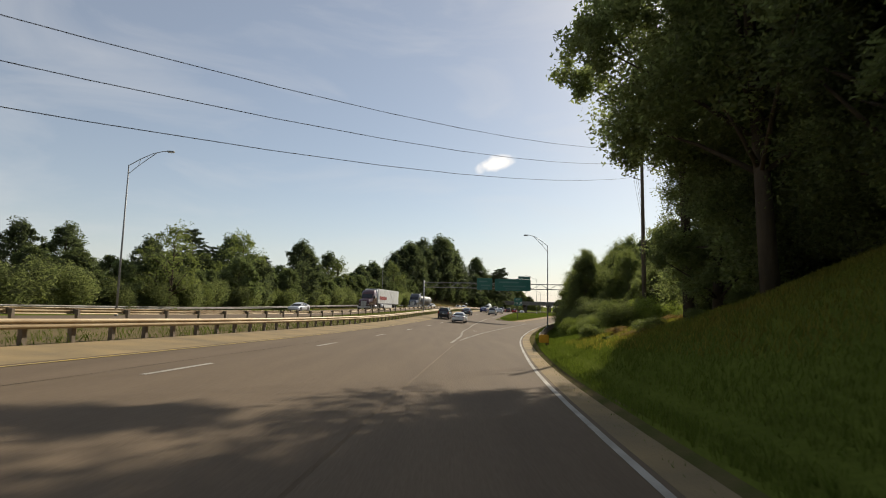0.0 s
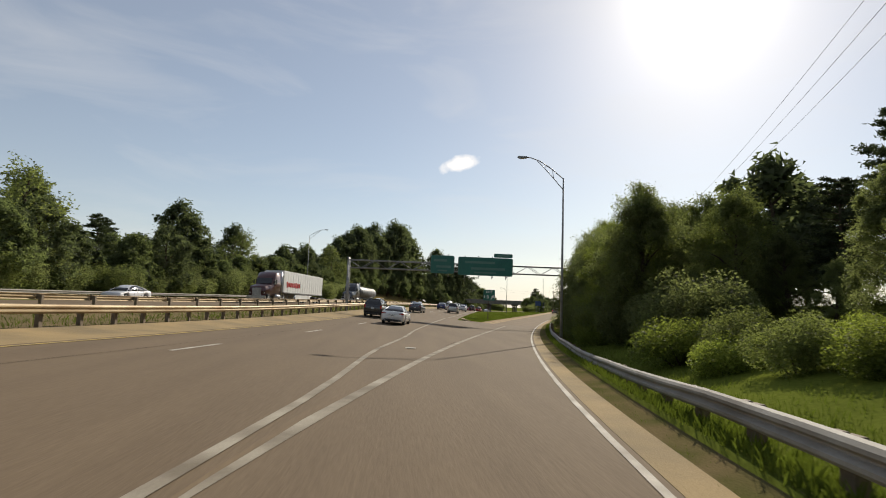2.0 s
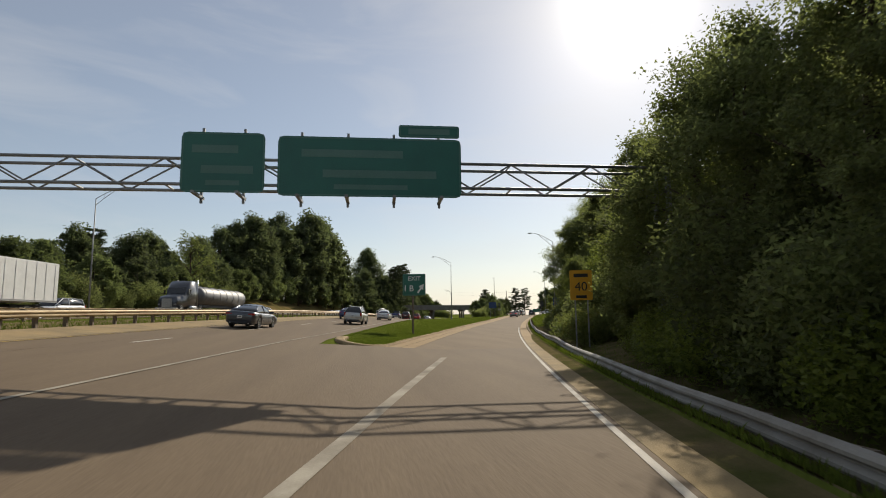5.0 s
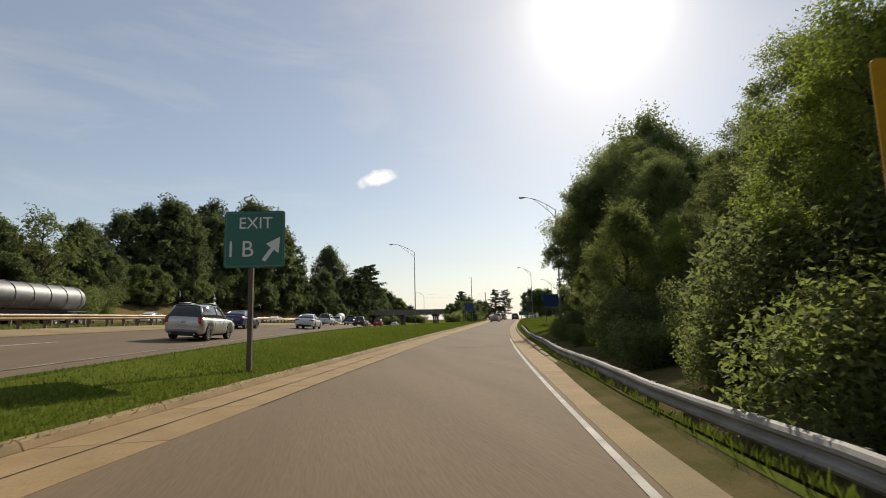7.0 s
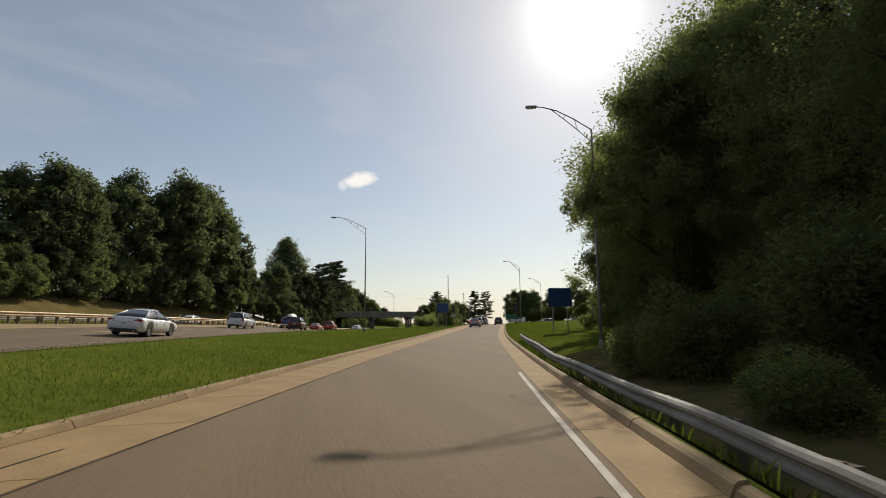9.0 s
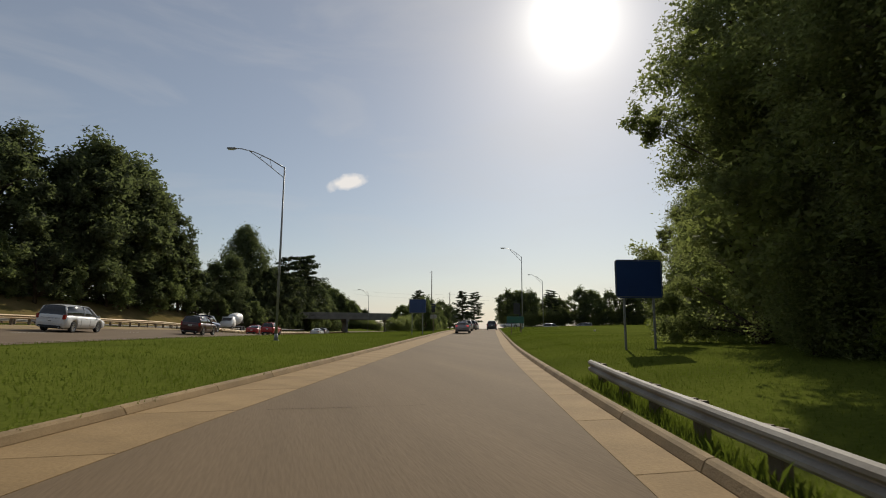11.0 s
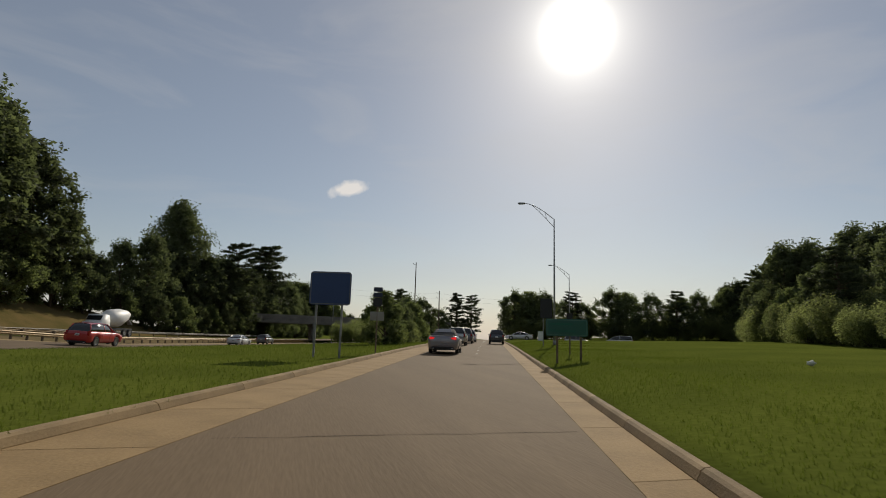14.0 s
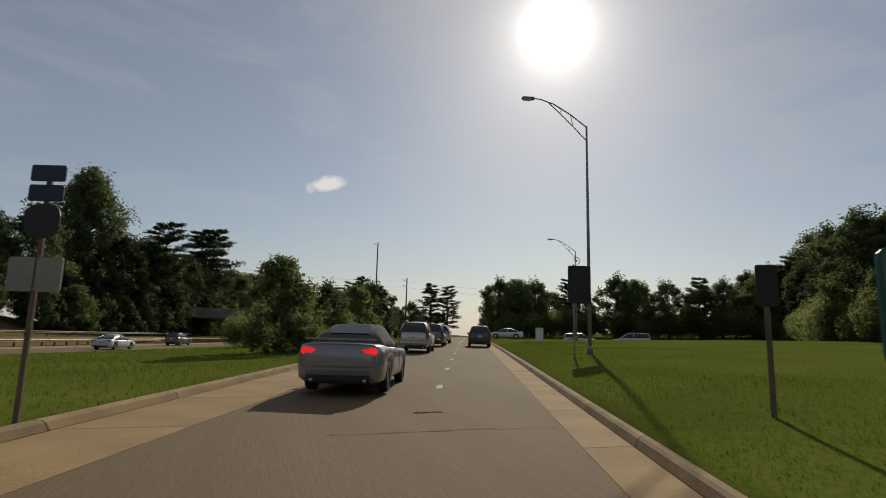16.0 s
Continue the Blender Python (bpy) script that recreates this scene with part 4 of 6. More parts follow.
# ---- sign gantry ----
def gantry():
    a, b = Vector((0.9, 95.05, 0)), Vector((26.5, 93.5, 0))
    d = (b - a)
    span = d.length
    ang = math.degrees(math.atan2(d.y, d.x))
    z0 = way_z(94)
    g = thing("sign_gantry", pose(a.x, a.y, z0, 0, 0, ang), "steel truss gantry over the road with green guide signs", "sign gantry")
    lo, hi = 5.6, 6.45
    for dy in (-0.45, 0.45):
        part("leg", tube([(0, dy, -0.8), (0, dy, hi + 0.3)], 0.1, 12), M["steel"], g)
        part("leg", tube([(span, dy, -1.5), (span, dy, hi + 0.3)], 0.1, 12), M["steel"], g)
        for z in (lo, hi):
            part("chord", tube([(0, dy, z), (span, dy, z)], 0.055, 8), M["steel"], g)
        n = 18
        for i in range(n):
            x0, x1 = span * i / n, span * (i + 1) / n
            part("diagonal", tube([(x0, dy, lo if i % 2 else hi), (x1, dy, hi if i % 2 else lo)], 0.03, 6), M["steel"], g)
    for i in range(0, 19, 2):
        x = span * i / 18
        for z in (lo, hi):
            part("cross_bar", tube([(x, -0.45, z), (x, 0.45, z)], 0.03, 6), M["steel"], g)
    # panels hang on the near side
    for x, w, h, zc in ((10.4, 2.62, 2.0, 6.3), (15.15, 6.06, 2.02, 6.23)):
        p = panel(w, h, (x, -0.62, zc), M["green"], g, corner=0.2)
        p["label"] = "large green guide sign panel"
        bars([(-0.1 * w, h * 0.22, w * 0.55, 0.26), (0.05 * w, -h * 0.12, w * 0.62, 0.26), (0, -h * 0.34, w * 0.4, 0.16)], p, M["faint"])
        for k in range(2 if w < 4 else 4):
            px = x - w / 2 + w * (k + 0.5) / (2 if w < 4 else 4)
            part("walkway_bracket", box(0.1, 1.1, 0.09, (px, -0.9, zc - h / 2 - 0.16), 0.01), M["steel"], g)
            part("hanger", box(0.08, 0.08, h + 0.5, (px, -0.54, zc - 0.1), 0.01), M["steel"], g)
    p = panel(2.06, 0.43, (17.1, -0.62, 7.5), M["green"], g, corner=0.08)
    bars([(0, 0, 1.4, 0.2)], p, M["faint"])


gantry()


# ---- trees ----
rng = np.random.default_rng(7)


def leaf_mesh(name, centres, size, mat, squash=1.0, droop=0.0, rg=None):
    """Small folded leaf blades at the given places."""
    rg = rg or rng
    n = len(centres)
    a = rg.normal(size=(n, 3))
    a[:, 2] = a[:, 2] * 0.6 - droop
    a /= np.linalg.norm(a, axis=1)[:, None]
    b = np.cross(a, rg.normal(size=(n, 3)))
    b /= np.linalg.norm(b, axis=1)[:, None]
    c = np.cross(a, b)
    s = size * rg.uniform(0.6, 1.35, size=(n, 1))
    v = np.empty((n, 3, 3))
    v[:, 0] = centres - a * s * 0.5 - b * s * 0.3 * squash
    v[:, 1] = centres - a * s * 0.25 + b * s * 0.34 * squash + c * s * 0.1
    v[:, 2] = centres + a * s * 0.72 - b * s * 0.1 * squash
    me = bpy.data.meshes.new(name)
    me.vertices.add(n * 3)
    me.vertices.foreach_set("co", v.reshape(-1).astype(np.float32))
    me.loops.add(n * 3)
    me.loops.foreach_set("vertex_index", np.arange(n * 3, dtype=np.int32))
    me.polygons.add(n)
    me.polygons.foreach_set("loop_start", np.arange(0, n * 3, 3, dtype=np.int32))
    me.polygons.foreach_set("loop_total", np.full(n, 3, dtype=np.int32))
    me.update(calc_edges=True)
    me.materials.append(mat)
    return me


def broadleaf(name, height, spread, clumps, leaves, size, mat, seed, low=0.25, label="", vines=False, even=False):
    """A tree of trunk, limbs and crown, standing at the origin. even: a closed oval crown."""
    rg = np.random.default_rng(seed)
    t = thing(name, pose(0, 0, 0), label, "tree")
    bm = bmesh.new()
    lean = rg.normal(0, 0.04, 2) * height
    tr = height * (0.02 if low < 0.25 else (0.014 if low < 0.4 else 0.009)) + 0.04
    tube([(0, 0, -0.4), (lean[0] * 0.2, lean[1] * 0.2, height * 0.25), (lean[0] * 0.6, lean[1] * 0.6, height * 0.55), (lean[0], lean[1], height * 0.85)], [tr * 1.25, tr, tr * 0.6, tr * 0.15], 8, bm)
    cs = []
    for k in range(clumps):
        u = (k + 0.5) / clumps
        h = height * (low + (0.97 - low) * u)
        # widest about two fifths up the crown
        prof = math.sin(math.pi * min(1, 0.16 + 0.84 * u) ** 0.8) ** 0.65
        a = k * 2.399 + rg.normal(0, 0.5)
        rr = spread * prof * (rg.uniform(0.3, 0.82) if even else rg.uniform(0.3, 0.9) if k % 5 else rg.uniform(0.85, 1.2))
        c = np.array([math.cos(a) * rr + lean[0] * u, math.sin(a) * rr + lean[1] * u, h])
        cs.append((c, spread * (rg.uniform(0.24, 0.42) if k % 5 or even else rg.uniform(0.16, 0.26))))
        if k % 2 == 0:
            z0 = max(height * low * 0.7, h - rr * 0.8)
            w = z0 / height
            tube([(lean[0] * w, lean[1] * w, z0), (c[0] * 0.5 + lean[0] * 0.2, c[1] * 0.5 + lean[1] * 0.2, (z0 + h) / 2 + 0.2), tuple(c)], [tr * 0.42, tr * 0.24, tr * 0.06], 5, bm)
    part("trunk", bm, M["bark"], t)
    pts = []
    per = leaves // clumps
    for c, r in cs:
        out = np.array([c[0] - lean[0], c[1] - lean[1], 0.35 * (c[2] - height * 0.45)])
        out /= np.linalg.norm(out) + 1e-6
        # leaves gather on a dozen twigs that fan out from the clump
        tw = rg.normal(size=(12, 3)) + out * 0.7
        tw /= np.linalg.norm(tw, axis=1)[:, None]
        pick = rg.integers(0, 12, per)
        along = r * rg.uniform(0.1, 1.15, size=(per, 1)) ** 0.6 * rg.uniform(0.75, 1.25, size=(12, 1))[pick]
        q = tw[pick] * along * np.array([1.1, 1.1, 0.85]) + rg.normal(0, 1, (per, 3)) * r * 0.17
        pts.append(c + q)
    pts = np.concatenate(pts)
    part("crown", leaf_mesh("crown", pts, size, mat, rg=rg), mat, t)
    if vines:
        n = 9000
        a = rg.uniform(0, 2 * math.pi, n)
        col = rg.integers(0, 9, n)
        a = col * 0.7 + rg.normal(0, 0.13, n)
        h = rg.uniform(0, 1, n) ** 0.8 * height * 0.8
        rr = spread * (0.62 + 0.25 * np.sin(col * 2.1)) * (1.0 - 0.3 * h / height) + rg.normal(0, 0.18, n)
        v = np.stack([np.cos(a) * rr, np.sin(a) * rr, h], 1)
        part("vine", leaf_mesh("vine", v, size * 0.62, M["leaf_v"], droop=0.6, rg=rg), M["leaf_v"], t, "hanging yellow-green vines")
    return t


def conifer(name, height, spread, leaves, size, seed, label=""):
    rg = np.random.default_rng(seed)
    t = thing(name, pose(0, 0, 0), label, "tree")
    bm = bmesh.new()
    tr = height * 0.018 + 0.04
    tube([(0, 0, -0.4), (0, 0, height * 0.5), (0, 0, height * 0.98)], [tr * 1.2, tr * 0.75, tr * 0.1], 8, bm)
    pts, whorls = [], 16
    per = leaves // (whorls * 5)
    for k in range(whorls):
        u_ = 0.16 + 0.82 * (k + rg.uniform(0.2, 0.8)) / whorls
        for j in range(5):
            reach = spread * (1.12 - u_) ** 0.55 * rg.uniform(0.45, 1.25) + 0.3
            a = k * 1.3 + j * math.pi * 0.4 + rg.normal(0, 0.3)
            rise = rg.uniform(-0.05, 0.5)
            tip = np.array([math.cos(a) * reach, math.sin(a) * reach, height * u_ + reach * rise])
            root = np.array([0, 0, height * u_])
            tube([tuple(root), tuple(tip)], [tr * 0.2, tr * 0.05], 4, bm, caps=False)
            s = rg.uniform(0.2, 1.08, (per, 1)) ** 0.55
            pts.append(root + (tip - root) * s + rg.normal(0, 1, (per, 3)) * np.array([0.3, 0.3, 0.1]) * (0.35 + reach * 0.28))
    part("trunk", bm, M["bark"], t)
    part("crown", leaf_mesh("crown", np.concatenate(pts), size, M["leaf_c"], squash=0.5, rg=rg), M["leaf_c"], t)
    return t


def bush(name, height, spread, leaves, size, mat, seed, label):
    rg = np.random.default_rng(seed)
    t = thing(name, pose(0, 0, 0), label, "bush")
    bm = bmesh.new()
    pts = []
    for k in range(9):
        a = k * 2.4
        rr = spread * rg.uniform(0.1, 0.75)
        c = np.array([math.cos(a) * rr, math.sin(a) * rr, height * rg.uniform(0.3, 0.75)])
        tube([(math.cos(a) * 0.1, math.sin(a) * 0.1, -0.2), tuple(c)], [0.035, 0.01], 4, bm, caps=False)
        per = leaves // 9
        q = rg.normal(size=(per, 3))
        q /= np.linalg.norm(q, axis=1)[:, None]
        q *= rg.uniform(0.15, 1.0, size=(per, 1)) ** 0.5 * np.array([spread * 0.5, spread * 0.5, height * 0.42])
        w = c + q
        w[:, 2] = np.abs(w[:, 2])
        pts.append(w)
    part("stem", bm, M["bark"], t)
    part("foliage", leaf_mesh("foliage", np.concatenate(pts), size, mat, rg=rg), mat, t)
    return t


kinds = {
    "near_a": broadleaf("broadleaf_tree", 13.0, 4.0, 50, 56000, 0.145, M["leaf_a"], 11, 0.12, "dense dark green broadleaf tree beside the road"),
    "near_b": broadleaf("broadleaf_tree", 11.0, 3.6, 48, 54000, 0.14, M["leaf_b"], 12, 0.08, "bushy light green broadleaf tree hung with vines", vines=True),
    "near_c": broadleaf("broadleaf_tree", 17.0, 4.5, 54, 60000, 0.15, M["leaf_a"], 13, 0.3, "tall dark broadleaf tree with gaps in its crown"),
    "close": broadleaf("broadleaf_tree", 15.0, 4.2, 64, 90000, 0.115, M["leaf_a"], 27, 0.13, "tall dense dark tree at the end of the wood"),
    "close_b": broadleaf("vine_tree", 12.0, 4.0, 58, 80000, 0.11, M["leaf_v"], 28, 0.06, "leafy yellow-green tree covered with vines beside the guardrail"),
    "overhang": broadleaf("broadleaf_tree", 16.0, 5.2, 58, 85000, 0.165, M["leaf_a"], 51, 0.36, "tall dark tree whose limbs reach out over the road"),
    "tall": broadleaf("broadleaf_tree", 18.5, 4.6, 48, 38000, 0.18, M["leaf_a"], 15, 0.5, "tall dark tree with a bare lower trunk on the bank"),
    "vine": broadleaf("vine_tree", 14.0, 3.8, 54, 100000, 0.12, M["leaf_a"], 14, 0.04, "tall dark tree hung with yellow-green vines", vines=True),
    "far_a": broadleaf("broadleaf_tree", 11.0, 4.3, 40, 12500, 0.36, M["leaf_fa"], 21, 0.12, "dark green broadleaf tree behind the motorway"),
    "far_b": broadleaf("broadleaf_tree", 10.0, 4.1, 40, 12500, 0.36, M["leaf_fb"], 22, 0.1, "mid green broadleaf tree behind the motorway"),
    "far_c": broadleaf("broadleaf_tree", 16.0, 4.7, 50, 15000, 0.41, M["leaf_fa"], 23, 0.15, "tall round-topped dark broadleaf tree"),
    "oval": broadleaf("broadleaf_tree", 15.0, 4.4, 90, 40000, 0.27, M["leaf_fa"], 61, 0.16, "tall dark tree with a dense oval crown", even=True),
    "sparse": broadleaf("sparse_tree", 12.0, 3.8, 36, 3600, 0.27, M["leaf_b"], 25, 0.3, "thin half-bare tree with open branches"),
    "pine": conifer("pine_tree", 13.0, 3.2, 15000, 0.33, 31, "dark pine with layered branches"),
    "bush_a": bush("bush", 2.6, 2.0, 14000, 0.1, M["leaf_b"], 41, "light green bush on the bank"),
    "bush_b": bush("bush", 3.4, 2.4, 14000, 0.12, M["leaf_a"], 42, "dark green shrub under the trees"),
    "back": broadleaf("broadleaf_tree", 11.0, 4.3, 30, 4200, 0.6, M["leaf_fa"], 26, 0.12, "dark broadleaf tree deep in the wood"),
    "bush_d": bush("bush", 1.5, 1.7, 7000, 0.09, M["leaf_d"], 44, "low reddish-brown dry scrub on the bank"),
    "bush_v": bush("bush", 1.7, 1.8, 11000, 0.09, M["leaf_v"], 43, "yellow-green weedy bush beside the road"),
}
first = {k: True for k in kinds}


def plant(kind, x, y, scale=1.0, tall=1.0, turn=None, sink=0.1):
    if abs(x - 27.6) < 2.6 and 98 < y < 106.5:
        x += 3.2
    z = ground_z(x, y) - sink
    turn = float(rng.uniform(0, 360)) if turn is None else turn
    ob = kinds[kind]
    if first[kind]:
        first[kind] = False
    else:
        ob = copy_thing(ob, pose(0, 0, 0))
    ob.matrix_world = pose(x, y, z, 0, 0, turn) @ Matrix.Diagonal((scale, scale, scale * tall, 1))
    return ob


def u(a, b):
    return float(rng.uniform(a, b))


# dark wood on the steep bank beside the exit lane
for x, y, s, k in ((15.0, 25.0, 1.05, "tall"), (16.4, 25.8, 0.62, "near_a"), (15.4, 23.3, 0.58, "near_a"), (18.9, 27.4, 0.74, "close"), (16.6, 20.8, 1.0, "close"), (20.5, 28.6, 0.62, "near_b"), (16.8, 16.0, 1.0, "close"), (20.5, 22.5, 1.05, "near_c"), (14.8, 12.5, 0.85, "near_a"), (13.4, 6.0, 0.8, "near_a"), (18.8, 18.5, 1.1, "near_a"), (15.2, 9.0, 1.1, "near_c"), (22, 17, 1.2, "near_a"), (19, 9, 1.2, "near_a"), (24.5, 24.5, 1.1, "near_a"), (25, 14, 1.3, "near_c"),
                   (13.5, 1, 1.1, "near_c"), (18, 0, 1.3, "near_a"), (29, 23, 1.2, "near_c"), (13.0, -8, 1.1, "near_c"), (31, 30, 1.0, "near_c"), (36, 33, 1.1, "near_a")):
    plant(k, x, y, s)
for x, y, s in ((17.6, 35.0, 0.3), (19.0, 38, 0.36), (20.5, 41, 0.4), (20.5, 46, 0.36), (23.0, 50, 0.4), (24, 37, 0.34), (26, 43, 0.6), (30, 40, 0.8), (28, 52, 0.55), (35, 47, 0.9)):
    plant(("near_a", "near_b")[int(u(0, 2))], x, y, s)
for x, y, s in ((17.8, 22.3, 1.0), (14.0, 17.2, 0.95), (47.4, 147.5, 0.86)):
    plant("overhang", x, y, s)
# shrubs added under the crowns to darken gaps where lit bank shows through
for k in range(16):
    plant("bush_b", 15.6 + 1.1 * (k % 4) + u(-0.4, 0.4), 8.5 + 3.6 * (k // 4) + 0.5 * (k % 4) + u(-0.6, 0.6), u(0.8, 1.2))
for x, y, s in ((30.5, 70, 0.56), (34.0, 75, 0.66), (36.5, 78, 0.6), (40.0, 82, 0.68), (31.0, 62, 0.55), (38, 70, 0.7)):
    plant("pine", x, y, s)
# trees and scrub behind the guardrail: low in front, taller behind
native = {"near_a": 13.0, "near_b": 11.0, "near_c": 17.0, "pine": 13.0, "close": 15.0, "close_b": 12.0}
front = curve([(50, 2.5), (58, 2.7), (61, 4.2), (64, 7.2), (68, 7.4), (74, 7.6), (96, 9.4), (104, 7.5), (110, 7.7), (116, 8.5), (121, 6), (129, 6.5), (133, 9.5), (138, 12.5), (146, 15.0), (165, 15.5)])
behind = curve([(50, 3.0), (58, 3.3), (61, 4.8), (64, 7.4), (70, 7.8), (75, 8.4), (96, 10.4), (104, 9), (112, 11), (118, 9.5), (121, 8), (130, 8.5), (137, 11), (142, 13.5), (150, 18), (165, 19)])
y = 55.0
while y < 160:
    near = 7.2 + (1.6 if y < 62 else 0) + 2.9 * smooth(105, 118, y) + 1.4 * smooth(122, 134, y) * (1 - smooth(146, 152, y)) + 1.3 * smooth(128, 140, y) + 1.8 * smooth(140, 152, y)
    k = ("near_a", "near_b", "near_a")[int(u(0, 3))]
    k = "close" if y > 127 else (("close_b", "close")[int(u(0, 2))] if y > 98 or 66 < y < 82 else k)
    plant(k, ramp_x(y) + near + u(0.0, 1.6), y, front(y) / native[k] * u(0.92, 1.08), u(0.95, 1.08))
    k = ("near_a", "near_b", "near_a", "near_c")[int(u(0, 4 if y > 146 else 3))]
    plant(k, ramp_x(y) + near + u(4.5, 7), y + u(-2, 2), behind(y) / native[k] * u(0.9, 1.1))
    plant(("back", "back", "pine")[int(u(0, 3))], ramp_x(y) + near + u(12, 17), y + u(-2, 2), u(0.7, 0.9))
    plant(("bush_b", "bush_a", "bush_v")[int(u(0, 3))], ramp_x(y) + near - u(0.6, 1.4), y + u(1, 3), u(0.7, 1.1))
    plant(("bush_b", "bush_b", "bush_v")[int(u(0, 3))], ramp_x(y) + near - u(0.3, 1.0), y + u(-1, 1), u(0.7, 1.2))
    y += u(3.6, 5.0)
plant("near_b", 36.3, 124.5, 0.6)
plant("near_a", 21.3, 65.5, 0.68)
for k in range(24):
    y = 33 + k * 1.3
    plant(("bush_v", "bush_a", "bush_v")[k % 3], ramp_x(y) + u(6.3, 11.0), y, u(0.5, 1.0))
# low growth close behind the guardrail
y = 90.0
while y < 141:
    if abs(y - 104.9) > 2.5:
        plant(("bush_b", "bush_b", "bush_v", "bush_b", "bush_a")[int(u(0, 5))], ramp_x(y) + u(5.9, 7.6), y, u(0.42, 0.8), u(0.7, 1.1))
    y += u(1.2, 2.2)
# low weedy scrub on the open bank
for k in range(34):
    y = u(18, 31)
    r = u(6.4, 12.0) - 0.12 * (y - 18)
    plant(("bush_d", "bush_v", "bush_v", "bush_d", "bush_a")[k % 5], ramp_x(y) + r, y, u(0.2, 0.42), u(0.5, 0.9))
# vine-hung trees where the wood ends
for x, y, s, k in ((59.5, 160.5, 1.15, "close"), (57.6, 168.0, 1.0, "tall"), (58.8, 169.0, 1.12, "vine"), (64.0, 173.5, 1.1, "close"), (66.4, 181.0, 0.8, "vine"), (69.5, 186.5, 0.85, "vine"), (76.0, 183.0, 1.0, "vine"), (68, 168, 1.1, "near_a"), (74, 176, 1.1, "near_c")):
    plant(k, x, y, s)
for k in range(6):
    plant("bush_v", 68.5 + k * 1.7, 190.0 + u(-1, 1.5), 0.8)
# wood's edge round the open grass
for k in range(26):
    a = k / 25
    x, y = 84 + 62 * a, 196 + 88 * a
    plant(("far_a", "far_b", "far_a" if k < 9 else "far_c", "pine")[int(u(0, 4))] if k % 7 else "pine", x + u(-2, 2), y + u(-2, 2), u(0.42, 0.58) if k < 7 else u(0.6, 0.86))
    plant("bush_b", x - 3 + u(-1, 1), y + u(-2, 2), u(0.8, 1.1) if k < 7 else u(1.0, 1.6))
    if k % 2:
        plant("far_c", x + 8, y - 4, u(0.36, 0.48) if k < 9 else u(0.76, 1.05))
for k in range(22):
    plant(("far_a", "far_b", "far_a", "pine", "far_b")[k % 5], 96 + k * 2.9, 289 - k * 2.2 + u(-3, 4), u(0.7, 0.95))
    plant("bush_b", 96 + k * 2.8, 288 - k * 2.3 + u(-2, 2), u(1.1, 1.5))
# far bank beyond the oncoming carriageway
y = -20.0
while y < 210:
    base = onc_x(y) - 10.5 - 6.0 * smooth(160, 195, y)
    plant(("far_a", "far_b", "far_b")[int(u(0, 3))], base + u(-2.0, 0.5), y, u(0.6, 0.85) * (0.82 if y < 38 else 0.72 if y < 75 else 0.86 if y < 140 else 0.82))
    plant(("far_a", "far_b", "far_c")[int(u(0, 3))], base - u(5, 8), y + u(-2, 2), u(0.42, 0.58) if y < 75 else u(0.55, 0.75) if y < 90 else (u(0.56, 0.78) if y < 140 else u(0.6, 0.76)))
    plant("bush_b", base + u(0.5, 2) - 1.5 * smooth(150, 185, y), y + 2.5, u(0.8, 1.3))
    plant(("bush_a", "bush_b")[int(u(0, 2))], base + u(-0.5, 1.2) - 1.5 * smooth(150, 185, y), y + u(-1.5, 1.0), u(0.9, 1.4))
    if int(y) % 6 == 0 and y > 45:
        plant("pine", base - u(4, 9), y + 2, u(0.6, 0.85))
    y += u(4.5, 6.5)
# taller wood ahead on that side
for k in range(46):
    y = 150 + k * 5.5
    base = onc_x(y) - 10.0 - 7.0 * smooth(165, 195, y) * (1 - smooth(275, 300, y))
    s = 0.66 + 0.54 * smooth(205, 220, y) + 0.4 * smooth(232, 254, y) - 0.7 * smooth(270, 284, y) + 0.12 * smooth(290, 304, y)
    plant("far_c" if 208 < y < 272 else ("far_c", "far_a", "far_c")[k % 3], base - u(3, 9), y, s * u(0.9, 1.1))
    plant(("far_a", "far_b")[k % 2], base - u(-1, 1), y + 2, s * u(0.6, 0.75))
    if k % 2 and not 195 < y < 400:
        plant("bush_b", base + 2.5, y, 1.3)
for x, y, s in ((-26.5, 84, 0.95), (-25.5, 60, 0.8), (-20.5, 128, 0.9), (-11.5, 176, 1.1)):
    plant("sparse", x, y, s)
plant("oval", 24.5, 315, 1.75, 1.08)
plant("pine", 40.0, 351, 2.0)
plant("pine", 42.5, 356, 2.1)
plant("far_a", 33.0, 326, 1.6)
plant("pine", 36.0, 325, 1.75)
plant("oval", -8.0, 224, 1.3)
# wood beside the motorway far beyond the bridge
for k in range(16):
    x = 38 + 3.6 * k
    top = 29.0 if x < 60 else 29.0 - 0.68 * (x - 60)
    plant(("far_c", "far_a", "far_b")[k % 3], x, 520 + u(-10, 15), top / (16, 11, 10)[k % 3])
    plant("bush_b", x + 1.5, 504 + u(-3, 3), 2.0)
# small trees and scrub where the island narrows
for x, y, s, k in ((56.9, 229.3, 0.45, "far_b"), (59.6, 236.5, 0.36, "far_a"), (63.0, 246.6, 0.46, "far_b"), (66.2, 254.0, 0.5, "far_a"), (61.6, 249.0, 0.38, "pine"), (55.0, 243.5, 0.75, "bush_b"), (57.2, 246.5, 0.85, "bush_b"), (58.6, 250.5, 0.9, "bush_a"), (60.6, 254.5, 1.0, "bush_b"), (58.2, 231.5, 0.6, "bush_a"), (61.3, 241.0, 0.7, "bush_b"), (64.8, 250.5, 0.7, "bush_b")):
    plant(k, x, y, s)
